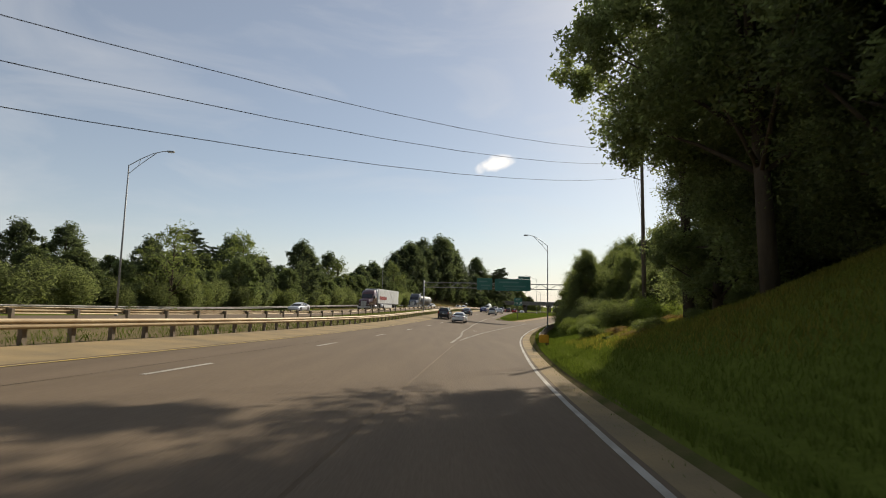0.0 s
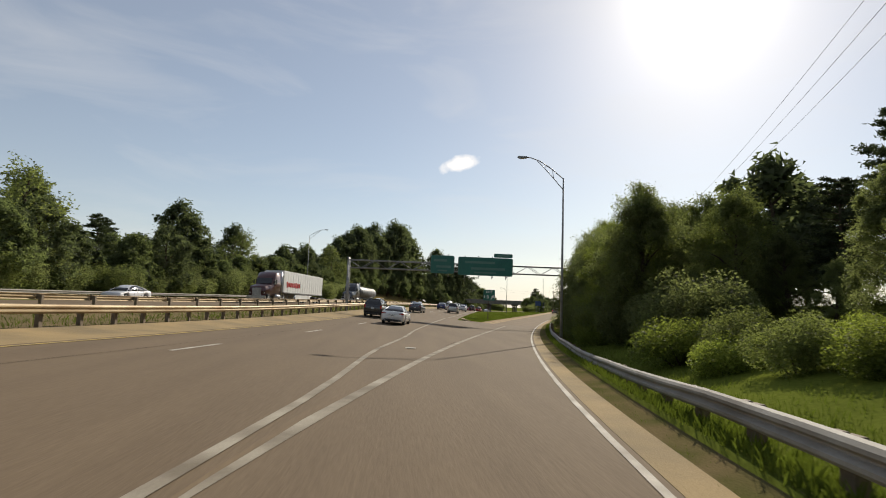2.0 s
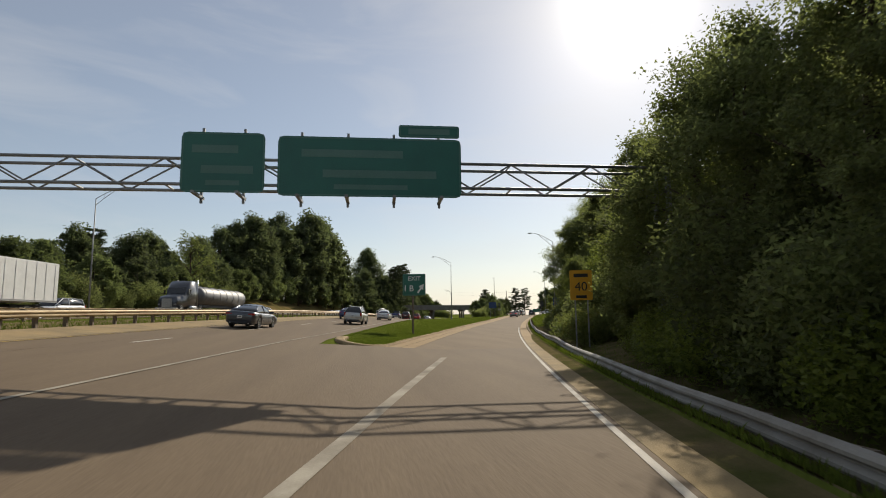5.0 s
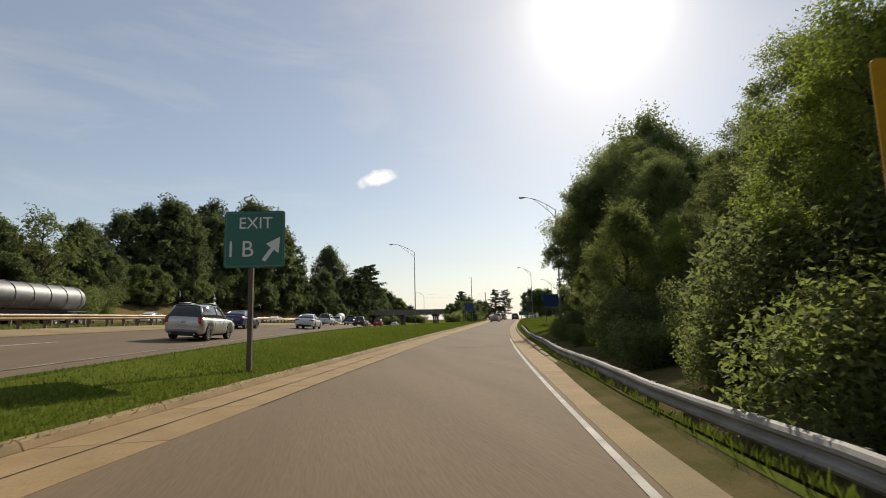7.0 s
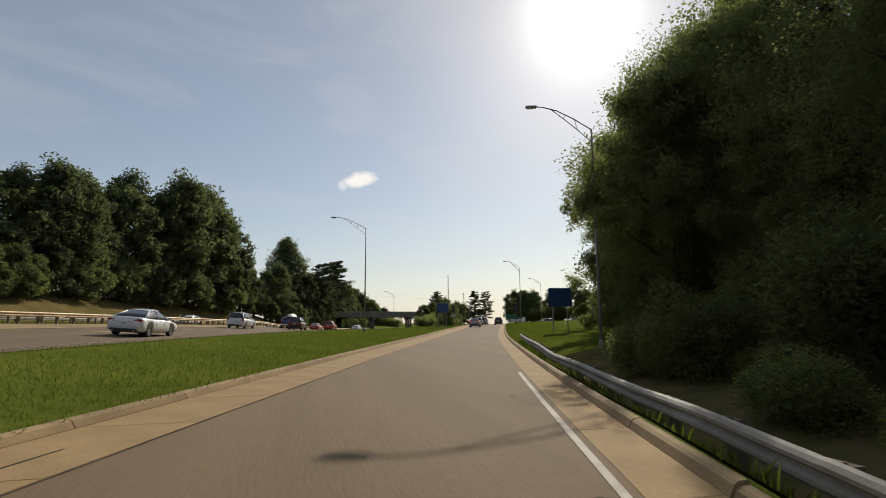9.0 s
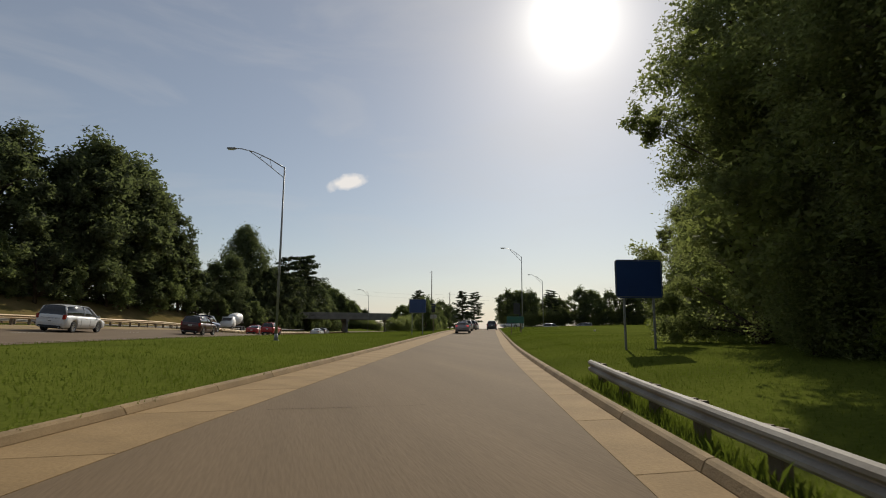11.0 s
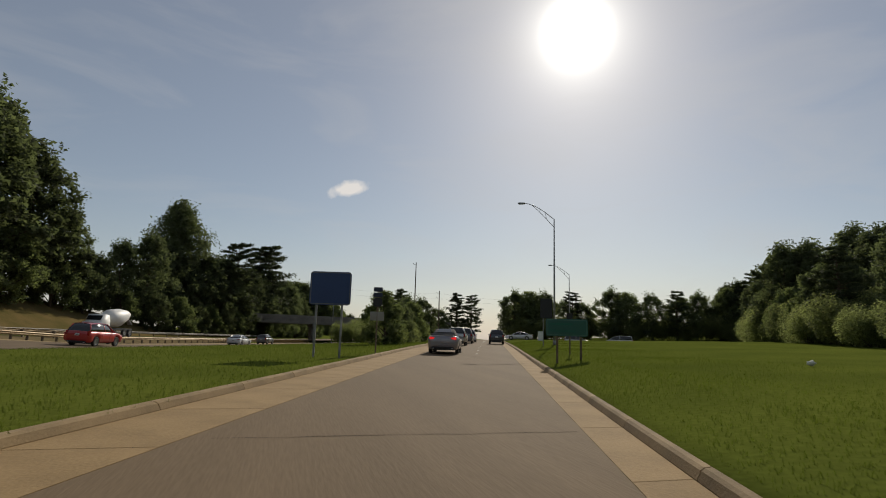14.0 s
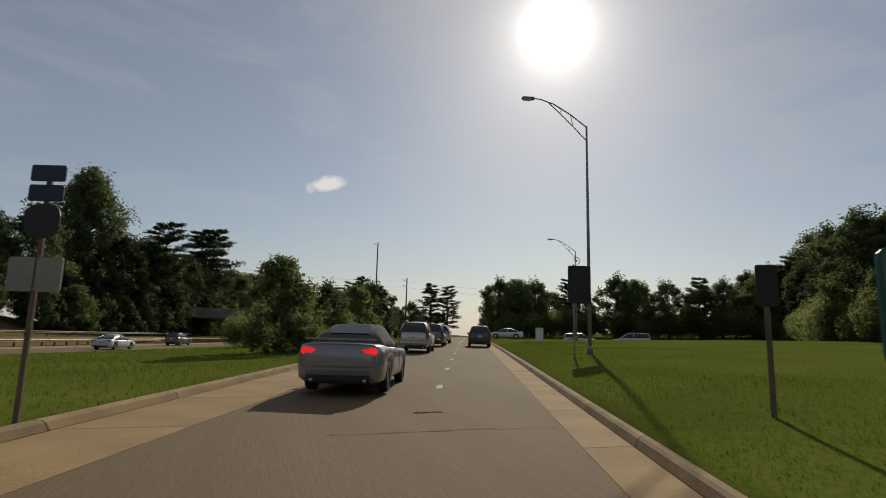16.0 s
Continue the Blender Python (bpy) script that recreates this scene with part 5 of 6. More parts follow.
# between ramp and motorway far ahead, and across the junction
for x, y, s, k in ((64.5, 283, 0.62, "far_b"), (67.5, 286, 0.7, "far_b"), (70, 293, 0.75, "pine"), (69.5, 280, 0.7, "far_a"), (73, 300, 0.8, "far_a"), (73.5, 304, 0.9, "pine"), (125, 322, 1.0, "far_b"), (110, 308, 0.8, "far_a"), (113, 321, 0.9, "far_b"), (88, 322, 0.7, "far_a"), (95, 330, 1.0, "pine"), (101, 335, 1.0, "pine"), (90, 345, 0.8, "far_b"), (116, 330, 1.0, "far_a"), (108, 318, 0.9, "far_b"), (82, 350, 0.8, "far_a")):
    plant(k, x, y, s)


# ---- vehicles ----
def wheel(parent, x, y, r, w=0.21, side=1):
    n = 20
    bm = bmesh.new()
    prof = [(r * 0.62, -w / 2), (r * 0.93, -w / 2), (r, -w * 0.32), (r, w * 0.32), (r * 0.93, w / 2), (r * 0.62, w / 2)]
    rings = [[bm.verts.new((o, math.cos(2 * math.pi * k / n) * q, math.sin(2 * math.pi * k / n) * q)) for k in range(n)] for q, o in prof]
    for a, b in zip(rings, rings[1:]):
        for k in range(n):
            bm.faces.new((a[k], a[(k + 1) % n], b[(k + 1) % n], b[k]))
    tyre = part("wheel", bm, M["tyre"], parent)
    tyre.location = (x, y, r)
    bm = bmesh.new()
    for o in (-1, 1):
        c = bm.verts.new((o * w * 0.42, 0, 0))
        ring = [bm.verts.new((o * w * 0.47, math.cos(2 * math.pi * k / n) * r * 0.7, math.sin(2 * math.pi * k / n) * r * 0.7)) for k in range(n)]
        inner = [bm.verts.new((o * w * 0.37, math.cos(2 * math.pi * k / n) * r * 0.55, math.sin(2 * math.pi * k / n) * r * 0.55)) for k in range(n)]
        for k in range(n):
            j = (k + 1) % n
            bm.faces.new((ring[k], ring[j], inner[j], inner[k]))
            if k % 4 < 3:
                bm.faces.new((inner[k], inner[j], c))
    part("rim", bm, M["chrome"], tyre, "alloy rim")


def loft(sections, bm=None):
    """Joins mirrored half sections (x, y, z), closed at both ends."""
    bm = bm or bmesh.new()
    rows = []
    for s in sections:
        rows.append([bm.verts.new((-p[0], p[1], p[2])) for p in s] + [bm.verts.new(p) for p in reversed(s) if p[0] > 1e-4])
    n = len(rows[0])
    for a, b in zip(rows, rows[1:]):
        for k in range(n):
            j = (k + 1) % n
            try:
                bm.faces.new((a[k], a[j], b[j], b[k]))
            except ValueError:
                pass
    bm.faces.new(rows[0][::-1])
    bm.faces.new(rows[-1])
    bmesh.ops.remove_doubles(bm, verts=bm.verts, dist=0.0005)
    bmesh.ops.recalc_face_normals(bm, faces=bm.faces)
    for f in bm.faces:
        f.smooth = True
    return bm


SHAPES = {  # body stations (y, bottom, top), cabin stations (y, roof height, half width), all at full length, from rear to front
    "sedan": dict(L=4.85, W=1.86, body=[(-2.43, 0.55, 0.78), (-2.41, 0.42, 0.92), (-2.33, 0.28, 0.99), (-2.15, 0.24, 1.01), (-1.6, 0.21, 0.99), (-0.8, 0.2, 0.95), (0.6, 0.2, 0.92), (1.1, 0.2, 0.9), (1.8, 0.21, 0.81), (2.2, 0.23, 0.72), (2.36, 0.28, 0.64), (2.43, 0.4, 0.55)],
                  cabin=[(-1.98, 1.0, 0.6), (-1.5, 1.21, 0.58), (-1.0, 1.38, 0.57), (-0.55, 1.45, 0.57), (-0.1, 1.465, 0.58), (0.3, 1.42, 0.57), (0.8, 1.18, 0.61), (1.3, 0.9, 0.66)], wheels=(-1.42, 1.42, 0.34)),
    "coupe": dict(L=4.77, W=1.88, body=[(-2.4, 0.55, 0.84), (-2.38, 0.4, 0.96), (-2.31, 0.27, 1.04), (-1.9, 0.22, 1.06), (-1.0, 0.22, 1.0), (0.6, 0.22, 0.97), (1.0, 0.22, 0.96), (1.8, 0.24, 0.9), (2.25, 0.26, 0.78), (2.38, 0.4, 0.68)],
                  cabin=[(-1.66, 1.06, 0.62), (-1.3, 1.31, 0.6), (-0.75, 1.49, 0.58), (-0.2, 1.51, 0.58), (0.1, 1.47, 0.58), (0.85, 0.97, 0.64)], wheels=(-1.3, 1.42, 0.34)),
    "suv": dict(L=4.7, W=1.86, body=[(-2.36, 0.6, 0.9), (-2.34, 0.45, 1.04), (-2.28, 0.32, 1.1), (-2.0, 0.28, 1.12), (-1.0, 0.28, 1.1), (0.7, 0.28, 1.08), (1.1, 0.28, 1.06), (1.8, 0.28, 1.0), (2.2, 0.3, 0.88), (2.34, 0.45, 0.75)],
                cabin=[(-2.27, 1.11, 0.68), (-1.95, 1.66, 0.6), (-0.8, 1.73, 0.62), (0.3, 1.7, 0.6), (1.15, 1.08, 0.7)], wheels=(-1.38, 1.38, 0.37)),
    "van": dict(L=5.0, W=1.95, body=[(-2.48, 0.45, 0.95), (-2.44, 0.28, 1.08), (-2.0, 0.24, 1.1), (-1.0, 0.24, 1.08), (1.0, 0.24, 1.05), (1.5, 0.24, 1.0), (2.1, 0.26, 0.85), (2.48, 0.4, 0.7)],
                cabin=[(-2.42, 1.09, 0.74), (-2.2, 1.68, 0.66), (-1.0, 1.76, 0.68), (0.4, 1.72, 0.66), (1.65, 1.0, 0.74)], wheels=(-1.5, 1.5, 0.34)),
}


def car(kind, x, y, turn, paint, label, lit=False, soft_top=False, rack=False, plate=True, z=None, roll=0.0):
    S = SHAPES[kind]
    hw = S["W"] / 2
    z = way_z(y) if z is None else z
    c = thing("car", pose(x, y, z + 0.004, 0, roll, turn), label, "car", "cars on the road")
    rows = []
    L2 = S["L"] / 2
    wy0, wy1, wr = S["wheels"]
    reach = wr * 1.15
    st = [p[0] for p in S["body"]]
    ys = sorted(set([round(v, 3) for v in st] + [round(wy + reach * math.cos(math.pi * k / 14), 3) for wy in (wy0, wy1) for k in range(15)] + [round(-L2 + 0.12 + 0.16 * k, 3) for k in range(int((S["L"] - 0.2) / 0.16))]))
    low = np.interp(ys, st, [p[1] for p in S["body"]])
    top = np.interp(ys, st, [p[2] for p in S["body"]])
    for _ in range(2):
        top[3:-3] = (top[2:-4] + top[3:-3] * 2 + top[4:-2]) / 4
    for yy, b, t in zip(ys, low, top):
        e = abs(yy) / L2
        w = hw * (1 - 0.03 * max(0.0, e - 0.6) / 0.4 - 0.13 * max(0.0, (e - 0.9) / 0.1) ** 2)
        for wy in (wy0, wy1):
            if abs(yy - wy) < reach:
                b = max(b, wr + math.sqrt(reach ** 2 - (yy - wy) ** 2))
        b = min(b, t - 0.2)
        m = max((b + t) / 2, b + 0.03)
        rows.append([(w * 0.82, yy, b), (w * 0.965, yy, b + (t - b) * 0.1), (w, yy, m - 0.02), (w * 0.985, yy, t - (t - b) * 0.2), (w * 0.93, yy, t - 0.035), (w * 0.8, yy, t), (w * 0.4, yy, t + 0.012), (0, yy, t + 0.016)])
    part("body", loft(rows), paint, c)
    part("underbody", box(hw * 1.5, S["L"] * 0.9, 0.5, (0, 0, 0.46), 0.05), M["plastic"], c)
    # cabin
    rows = []
    tops = [p[1] for p in S["cabin"]]

    def belt(yy):
        ys = [p[0] for p in S["body"]]
        return float(np.interp(yy, ys, [p[2] for p in S["body"]]))
    for yy, zr, wt in S["cabin"]:
        zb = belt(yy) - 0.05
        wb = hw * 0.87
        zr2 = max(zr, zb + 0.06)
        f = min(1.0, (zr2 - zb) / 0.42)
        wtop = wb + (wt - wb) * f
        rows.append([(wb, yy, zb), (wb + (wtop - wb) * 0.35, yy, zb + (zr2 - zb) * 0.4), (wtop, yy, zr2 - 0.06 * f), (wtop * 0.86, yy, zr2 - 0.015 * f), (wtop * 0.45, yy, zr2), (0, yy, zr2 + 0.004)])
    part("cabin_glass", loft(rows), M["cloth"] if soft_top else M["glass"], c, "grey cloth top" if soft_top else "dark tinted windows")
    if soft_top:
        bm = bmesh.new()
        a, b = S["cabin"][0], S["cabin"][2]
        quad = [(-0.44, a[0] + 0.3, a[1] + 0.17), (0.44, a[0] + 0.3, a[1] + 0.17), (0.37, b[0] - 0.1, b[1] - 0.05), (-0.37, b[0] - 0.1, b[1] - 0.05)]
        bm.faces.new([bm.verts.new((p[0], p[1] - 0.04, p[2] + 0.05)) for p in quad])
        r = bmesh.ops.extrude_face_region(bm, geom=list(bm.faces))
        bmesh.ops.translate(bm, vec=(0, 0.04, -0.05), verts=[v for v in r["geom"] if isinstance(v, bmesh.types.BMVert)])
        part("rear_window", bm, M["glass"], c)
    else:
        # painted roof over the cabin and pillars down its corners
        bm = bmesh.new()
        mid = rows[2:-1] if kind == "sedan" else rows[1:-1]
        strips = [[bm.verts.new((sx * p[0] * 1.012, p[1], p[2] + 0.012)) for sx, p in [(-1, s[2]), (-1, s[3]), (-1, s[4]), (1, s[5]), (1, s[4]), (1, s[3]), (1, s[2])]] for s in mid]
        for a, b in zip(strips, strips[1:]):
            for k in range(6):
                bm.faces.new((a[k], a[k + 1], b[k + 1], b[k]))
        for f in bm.faces:
            f.smooth = True
        part("roof", bm, paint, c)
        for sx in (-1, 1):
            a, b = rows[-1], rows[-2]
            part("pillar", tube([(sx * a[0][0] * 0.99, a[0][1], a[0][2] + 0.03), (sx * b[2][0] * 1.005, b[2][1], b[2][2])], 0.035, 6), paint, c)
            a, b = rows[0], rows[2 if kind == "sedan" else 1]
            part("pillar", tube([(sx * a[0][0] * 0.99, a[0][1] + 0.1, a[0][2] + 0.05), (sx * b[2][0] * 1.005, b[2][1], b[2][2])], 0.05, 6), paint, c)
            yb = -0.25
            part("pillar", tube([(sx * hw * 0.875, yb, belt(yb)), (sx * (np.interp(yb, [p[0] for p in S["cabin"]], [p[2] for p in S["cabin"]]) + 0.01), yb, np.interp(yb, [p[0] for p in S["cabin"]], tops) - 0.06)], 0.03, 6), paint, c)
    for yy in (wy0, wy1):
        for sx in (-1, 1):
            wheel(c, sx * (hw - 0.125), yy, wr)
    # lamps, bumpers, plate, mirrors
    yr, yf = -L2, L2
    zt = S["body"][2][2] - 0.14
    for sx in (-1, 1):
        lw, lh = {"suv": (0.17, 0.34), "coupe": (0.34, 0.15), "van": (0.17, 0.3)}.get(kind, (0.4, 0.12))
        lx = hw * {"suv": 0.82, "coupe": 0.68, "van": 0.82}.get(kind, 0.72)
        part("tail_lamp", box(lw, 0.2, lh, (sx * lx, yr + 0.075, zt), 0.03, turn=Matrix.Rotation(-0.16 * sx, 3, "Z")), M["brake"] if lit else M["lamp_red"], c, "lit red brake lamp" if lit else "red tail lamp")
        part("head_lamp", box(0.36, 0.2, 0.12, (sx * hw * 0.66, yf - 0.16, S["body"][-2][2] - 0.1), 0.04), M["lamp_white"], c)
        part("mirror", box(0.3, 0.1, 0.12, (sx * (hw - 0.03), S["cabin"][-1][0] - 0.38, S["body"][4][2] + 0.0), 0.04), paint, c)
        part("door_seam", box(0.006, 0.012, 0.5, (sx * (hw + 0.0), 0.32, 0.68), 0), M["plastic"], c)
        part("door_seam", box(0.006, 0.012, 0.5, (sx * (hw + 0.0), -0.75, 0.68), 0), M["plastic"], c)
        part("door_handle", box(0.03, 0.18, 0.03, (sx * (hw - 0.005), -0.2, S["body"][4][2] - 0.16), 0.008), M["chrome"], c)
    part("rear_bumper", box(hw * 1.72, 0.2, 0.2, (0, yr + 0.085, 0.56), 0.06), paint, c)
    part("diffuser", box(hw * 1.5, 0.16, 0.2, (0, yr + 0.075, 0.36), 0.05), M["plastic"], c, "black lower bumper")
    part("boot_seam", box(hw * 1.2, 0.012, 0.012, (0, yr - 0.002, zt - 0.09), 0), M["plastic"], c)
    for sx in (-1, 1):
        part("exhaust", tube([(sx * hw * 0.6, yr - 0.02, 0.3), (sx * hw * 0.6, yr + 0.12, 0.3)], 0.04, 10), M["chrome"], c)
    part("grille", box(hw * 0.9, 0.08, 0.2, (0, yf - 0.05, 0.5), 0.03), M["plastic"], c)
    if plate:
        pl = part("plate", box(0.31, 0.02, 0.16, (0, yr - 0.012, 0.68 if kind != "suv" else 0.85), 0.01), M["white"], c)
        part("plate_bar", box(0.22, 0.006, 0.05, (0, yr - 0.024, 0.68 if kind != "suv" else 0.85), 0), M["alu"], pl)
    if kind == "coupe":
        part("spoiler", box(1.5, 0.2, 0.04, (0, yr + 0.16, 1.15), 0.015), paint, c)
    if rack:
        for sx in (-1, 1):
            part("roof_rail", tube([(sx * 0.56, -1.7, 1.74), (sx * 0.58, -0.5, 1.8), (sx * 0.56, 0.2, 1.75)], 0.022, 6), M["steel"], c)
    return c


P_ = dict(white=paint_of("white", (0.72, 0.72, 0.72), 0.0), black=paint_of("black", (0.02, 0.021, 0.024), 0.2), grey=paint_of("grey", (0.17, 0.165, 0.17), 0.5), dark=paint_of("dark_red", (0.07, 0.015, 0.015), 0.3),
          silver=paint_of("silver", (0.5, 0.5, 0.48), 0.6), blue=paint_of("blue", (0.02, 0.035, 0.13), 0.4), red=paint_of("red", (0.45, 0.02, 0.02), 0.1), pewter=paint_of("pewter", (0.27, 0.26, 0.28), 0.35), slate=paint_of("slate", (0.06, 0.065, 0.075), 0.4))


def way_turn(y):
    return -math.degrees(math.atan2(way_x(y + 4) - way_x(y - 4), 8.0))


def ramp_turn(y):
    return -math.degrees(math.atan2(ramp_x(y + 4) - ramp_x(y - 4), 8.0))


def on_way(kind, y, lane, paint, label, **k):
    return car(kind, way_x(y) + lane, y, way_turn(y), P_[paint], label, z=way_h(y, lane), roll=math.degrees(bank(y)), **k)


def on_ramp(kind, y, off, paint, label, **k):
    return car(kind, ramp_x(y) + off, y, ramp_turn(y), P_[paint], label, z=ramp_z(y), **k)


on_way("sedan", 79.0, -1.3, "white", "clean white saloon with dark windows and red tail lamps")
on_way("suv", 88.0, -4.6, "black", "black estate with roof rails and dark glass", rack=True)
on_way("sedan", 113.0, -4.0, "slate", "dark grey saloon on the motorway")
on_way("suv", 131.0, -0.2, "silver", "silver estate with roof rails beside the grass island", rack=True)
on_way("sedan", 158.0, -0.3, "white", "white saloon on the motorway")
on_way("sedan", 149.0, -4.0, "blue", "dark blue saloon on the motorway")
on_way("van", 190.0, -3.9, "white", "white family van on the motorway")
on_way("suv", 203.0, -0.3, "dark", "dark red estate on the motorway")
on_way("sedan", 236.0, -4.0, "red", "bright red saloon on the motorway")
on_way("suv", 229.0, 0.0, "red", "red estate beside the grass island")
on_way("sedan", 262.0, -0.2, "white", "white saloon far along the motorway")
on_way("suv", 285.0, -3.9, "grey", "grey estate far along the motorway")
on_ramp("coupe", 214.9, -2.8, "pewter", "grey convertible with a closed grey cloth top and lit brake lamps", lit=True, soft_top=True, plate=False)
on_ramp("suv", 233.0, -3.2, "silver", "silver estate waiting on the ramp", rack=True)
on_ramp("suv", 244.5, 1.0, "slate", "dark estate with a pale roof on the ramp")
on_ramp("van", 244.0, -3.0, "grey", "grey van ahead on the ramp")
on_ramp("suv", 254.0, -2.9, "white", "white estate ahead on the ramp")
for yy, lane, kind, col, lab in ((86.0, -4.0, "sedan", "white", "white hatchback on the oncoming carriageway"), (130.0, -3.6, "van", "white", "white van on the oncoming carriageway"), (176.0, -1.0, "sedan", "white", "white saloon on the oncoming carriageway"),
                                  (215.0, 2.0, "sedan", "white", "small white car on the oncoming carriageway"), (222.0, -2.0, "suv", "white", "white estate on the oncoming carriageway")):
    car(kind, onc_x(yy) + lane, yy, way_turn(yy) + 180, P_[col], lab, z=onc_z(yy))


def axle(parent, y, r=0.5, w=2.4):
    for sx in (-1, 1):
        wheel(parent, sx * (w / 2 - 0.15), y, r, 0.28)


def tractor(parent, y0, mat):
    """A long-nosed tractor unit whose rear end is at y0."""
    part("chassis", box(0.9, 6.2, 0.25, (0, y0 + 2.6, 0.75), 0.03), M["plastic"], parent)
    rows = []
    for yy, b, t, w in ((1.4, 0.9, 3.3, 1.15), (1.6, 0.9, 3.75, 1.2), (2.8, 0.9, 3.7, 1.2), (3.5, 0.9, 3.0, 1.15), (3.8, 0.85, 2.2, 1.1), (5.4, 0.8, 1.95, 1.0), (5.7, 0.7, 1.7, 0.92)):
        rows.append([(w * 0.95, y0 + yy, b), (w, y0 + yy, (b + t) / 2), (w * 0.96, y0 + yy, t - 0.15), (w * 0.8, y0 + yy, t), (0, y0 + yy, t + 0.02)])
    part("cab", loft(rows), mat, parent)
    part("windscreen", box(1.9, 0.03, 0.75, (0, y0 + 3.7, 2.62), 0.02, turn=Matrix.Rotation(radians(25), 3, "X")), M["glass"], parent)
    for sx in (-1, 1):
        part("side_window", box(0.03, 0.85, 0.6, (sx * 1.17, y0 + 3.0, 2.5), 0.01), M["glass"], parent)
        part("exhaust_pipe", tube([(sx * 1.12, y0 + 1.25, 1.0), (sx * 1.12, y0 + 1.25, 3.9)], 0.08, 10), M["chrome"], parent)
        part("fuel_tank", tube([(sx * 0.95, y0 + 1.5, 0.75), (sx * 0.95, y0 + 2.9, 0.75)], 0.3, 14), M["chrome"], parent)
        part("head_lamp", box(0.3, 0.1, 0.2, (sx * 0.8, y0 + 5.65, 1.1), 0.03), M["lamp_white"], parent)
        part("mirror", box(0.12, 0.2, 0.45, (sx * 1.4, y0 + 3.5, 2.5), 0.03), M["plastic"], parent)
    part("grille", box(1.1, 0.06, 0.9, (0, y0 + 5.7, 1.25), 0.03), M["chrome"], parent)
    part("bumper", box(2.3, 0.25, 0.35, (0, y0 + 5.75, 0.6), 0.05), M["chrome"], parent)
    for yy in (0.3, 1.2, 4.9):
        axle(parent, y0 + yy)


def lorry(y, lane):
    z = onc_z(y)
    t = thing("lorry", pose(onc_x(y) + lane, y, z + 0.004, 0, 0, way_turn(y) + 180), "dark red tractor unit with a long white box trailer", "lorry")
    tr = part("trailer", box(2.55, 15.6, 2.75, (0, -4.0, 2.7), 0.05), M["white"], t, "white box trailer")
    for k in range(17):
        for sx in (-1, 1):
            part("side_post", box(0.02, 0.05, 2.55, (sx * 1.285, -11.4 + k * 0.92, 2.7), 0.005), M["white"], tr)
    for sx in (-1, 1):
        part("bottom_rail", box(0.05, 15.5, 0.14, (sx * 1.27, -4.0, 1.33), 0.01), M["steel"], tr)
        part("side_skirt", box(0.03, 6.0, 0.65, (sx * 1.2, -3.6, 0.9), 0.01), M["white"], tr)
        # maker's mark as plain red blocks
        for k in range(8):
            part("mark", box(0.012, 0.5, 0.75 if k in (0, 5) else 0.6, (sx * 1.3, 2.6 - k * 0.62, 2.35), 0.0, turn=Matrix.Rotation(radians(-12), 3, "X")), P_["red"], tr, "red block of a mark")
        part("landing_leg", box(0.12, 0.12, 1.0, (sx * 0.8, 1.2, 0.85), 0.01), M["steel"], tr)
    for yy in (-10.4, -9.1):
        axle(t, yy)
    part("bogie", box(1.2, 2.8, 0.3, (0, -9.7, 0.95), 0.03), M["plastic"], t)
    tractor(t, 3.0, P_["dark"])


lorry(108.0, 2.0)


def tanker(y, lane):
    t = thing("tanker", pose(onc_x(y) + lane, y, onc_z(y) + 0.004, 0, 0, way_turn(y) + 180), "dull steel tank trailer pulled by a dark tractor unit", "lorry")
    rows = []
    for yy, r in ((-10.6, 0.5), (-10.4, 0.95), (-10.0, 1.1), (2.8, 1.1), (3.2, 0.95), (3.4, 0.5)):
        rows.append([(r * math.sin(a) * 1.08, yy, 2.25 - r * math.cos(a)) for a in [k * math.pi / 10 for k in range(11)]])
    tank = part("tank", loft(rows), M["alu"], t, "dull ribbed steel tank")
    for k in range(7):
        part("rib", tube([(1.2 * math.sin(a), -9.6 + k * 2.0, 2.25 - 1.12 * math.cos(a)) for a in [q * math.pi / 12 for q in range(25)]], 0.035, 5, caps=False), M["steel"], tank)
    part("frame", box(1.0, 13.0, 0.3, (0, -3.6, 1.05), 0.03), M["plastic"], t)
    for sx in (-1, 1):
        part("fender", box(0.5, 2.8, 0.06, (sx * 1.0, -9.0, 1.15), 0.02), M["steel"], t)
    for yy in (-9.6, -8.3):
        axle(t, yy)
    tractor(t, 3.6, P_["slate"])


tanker(146.0, 2.0)


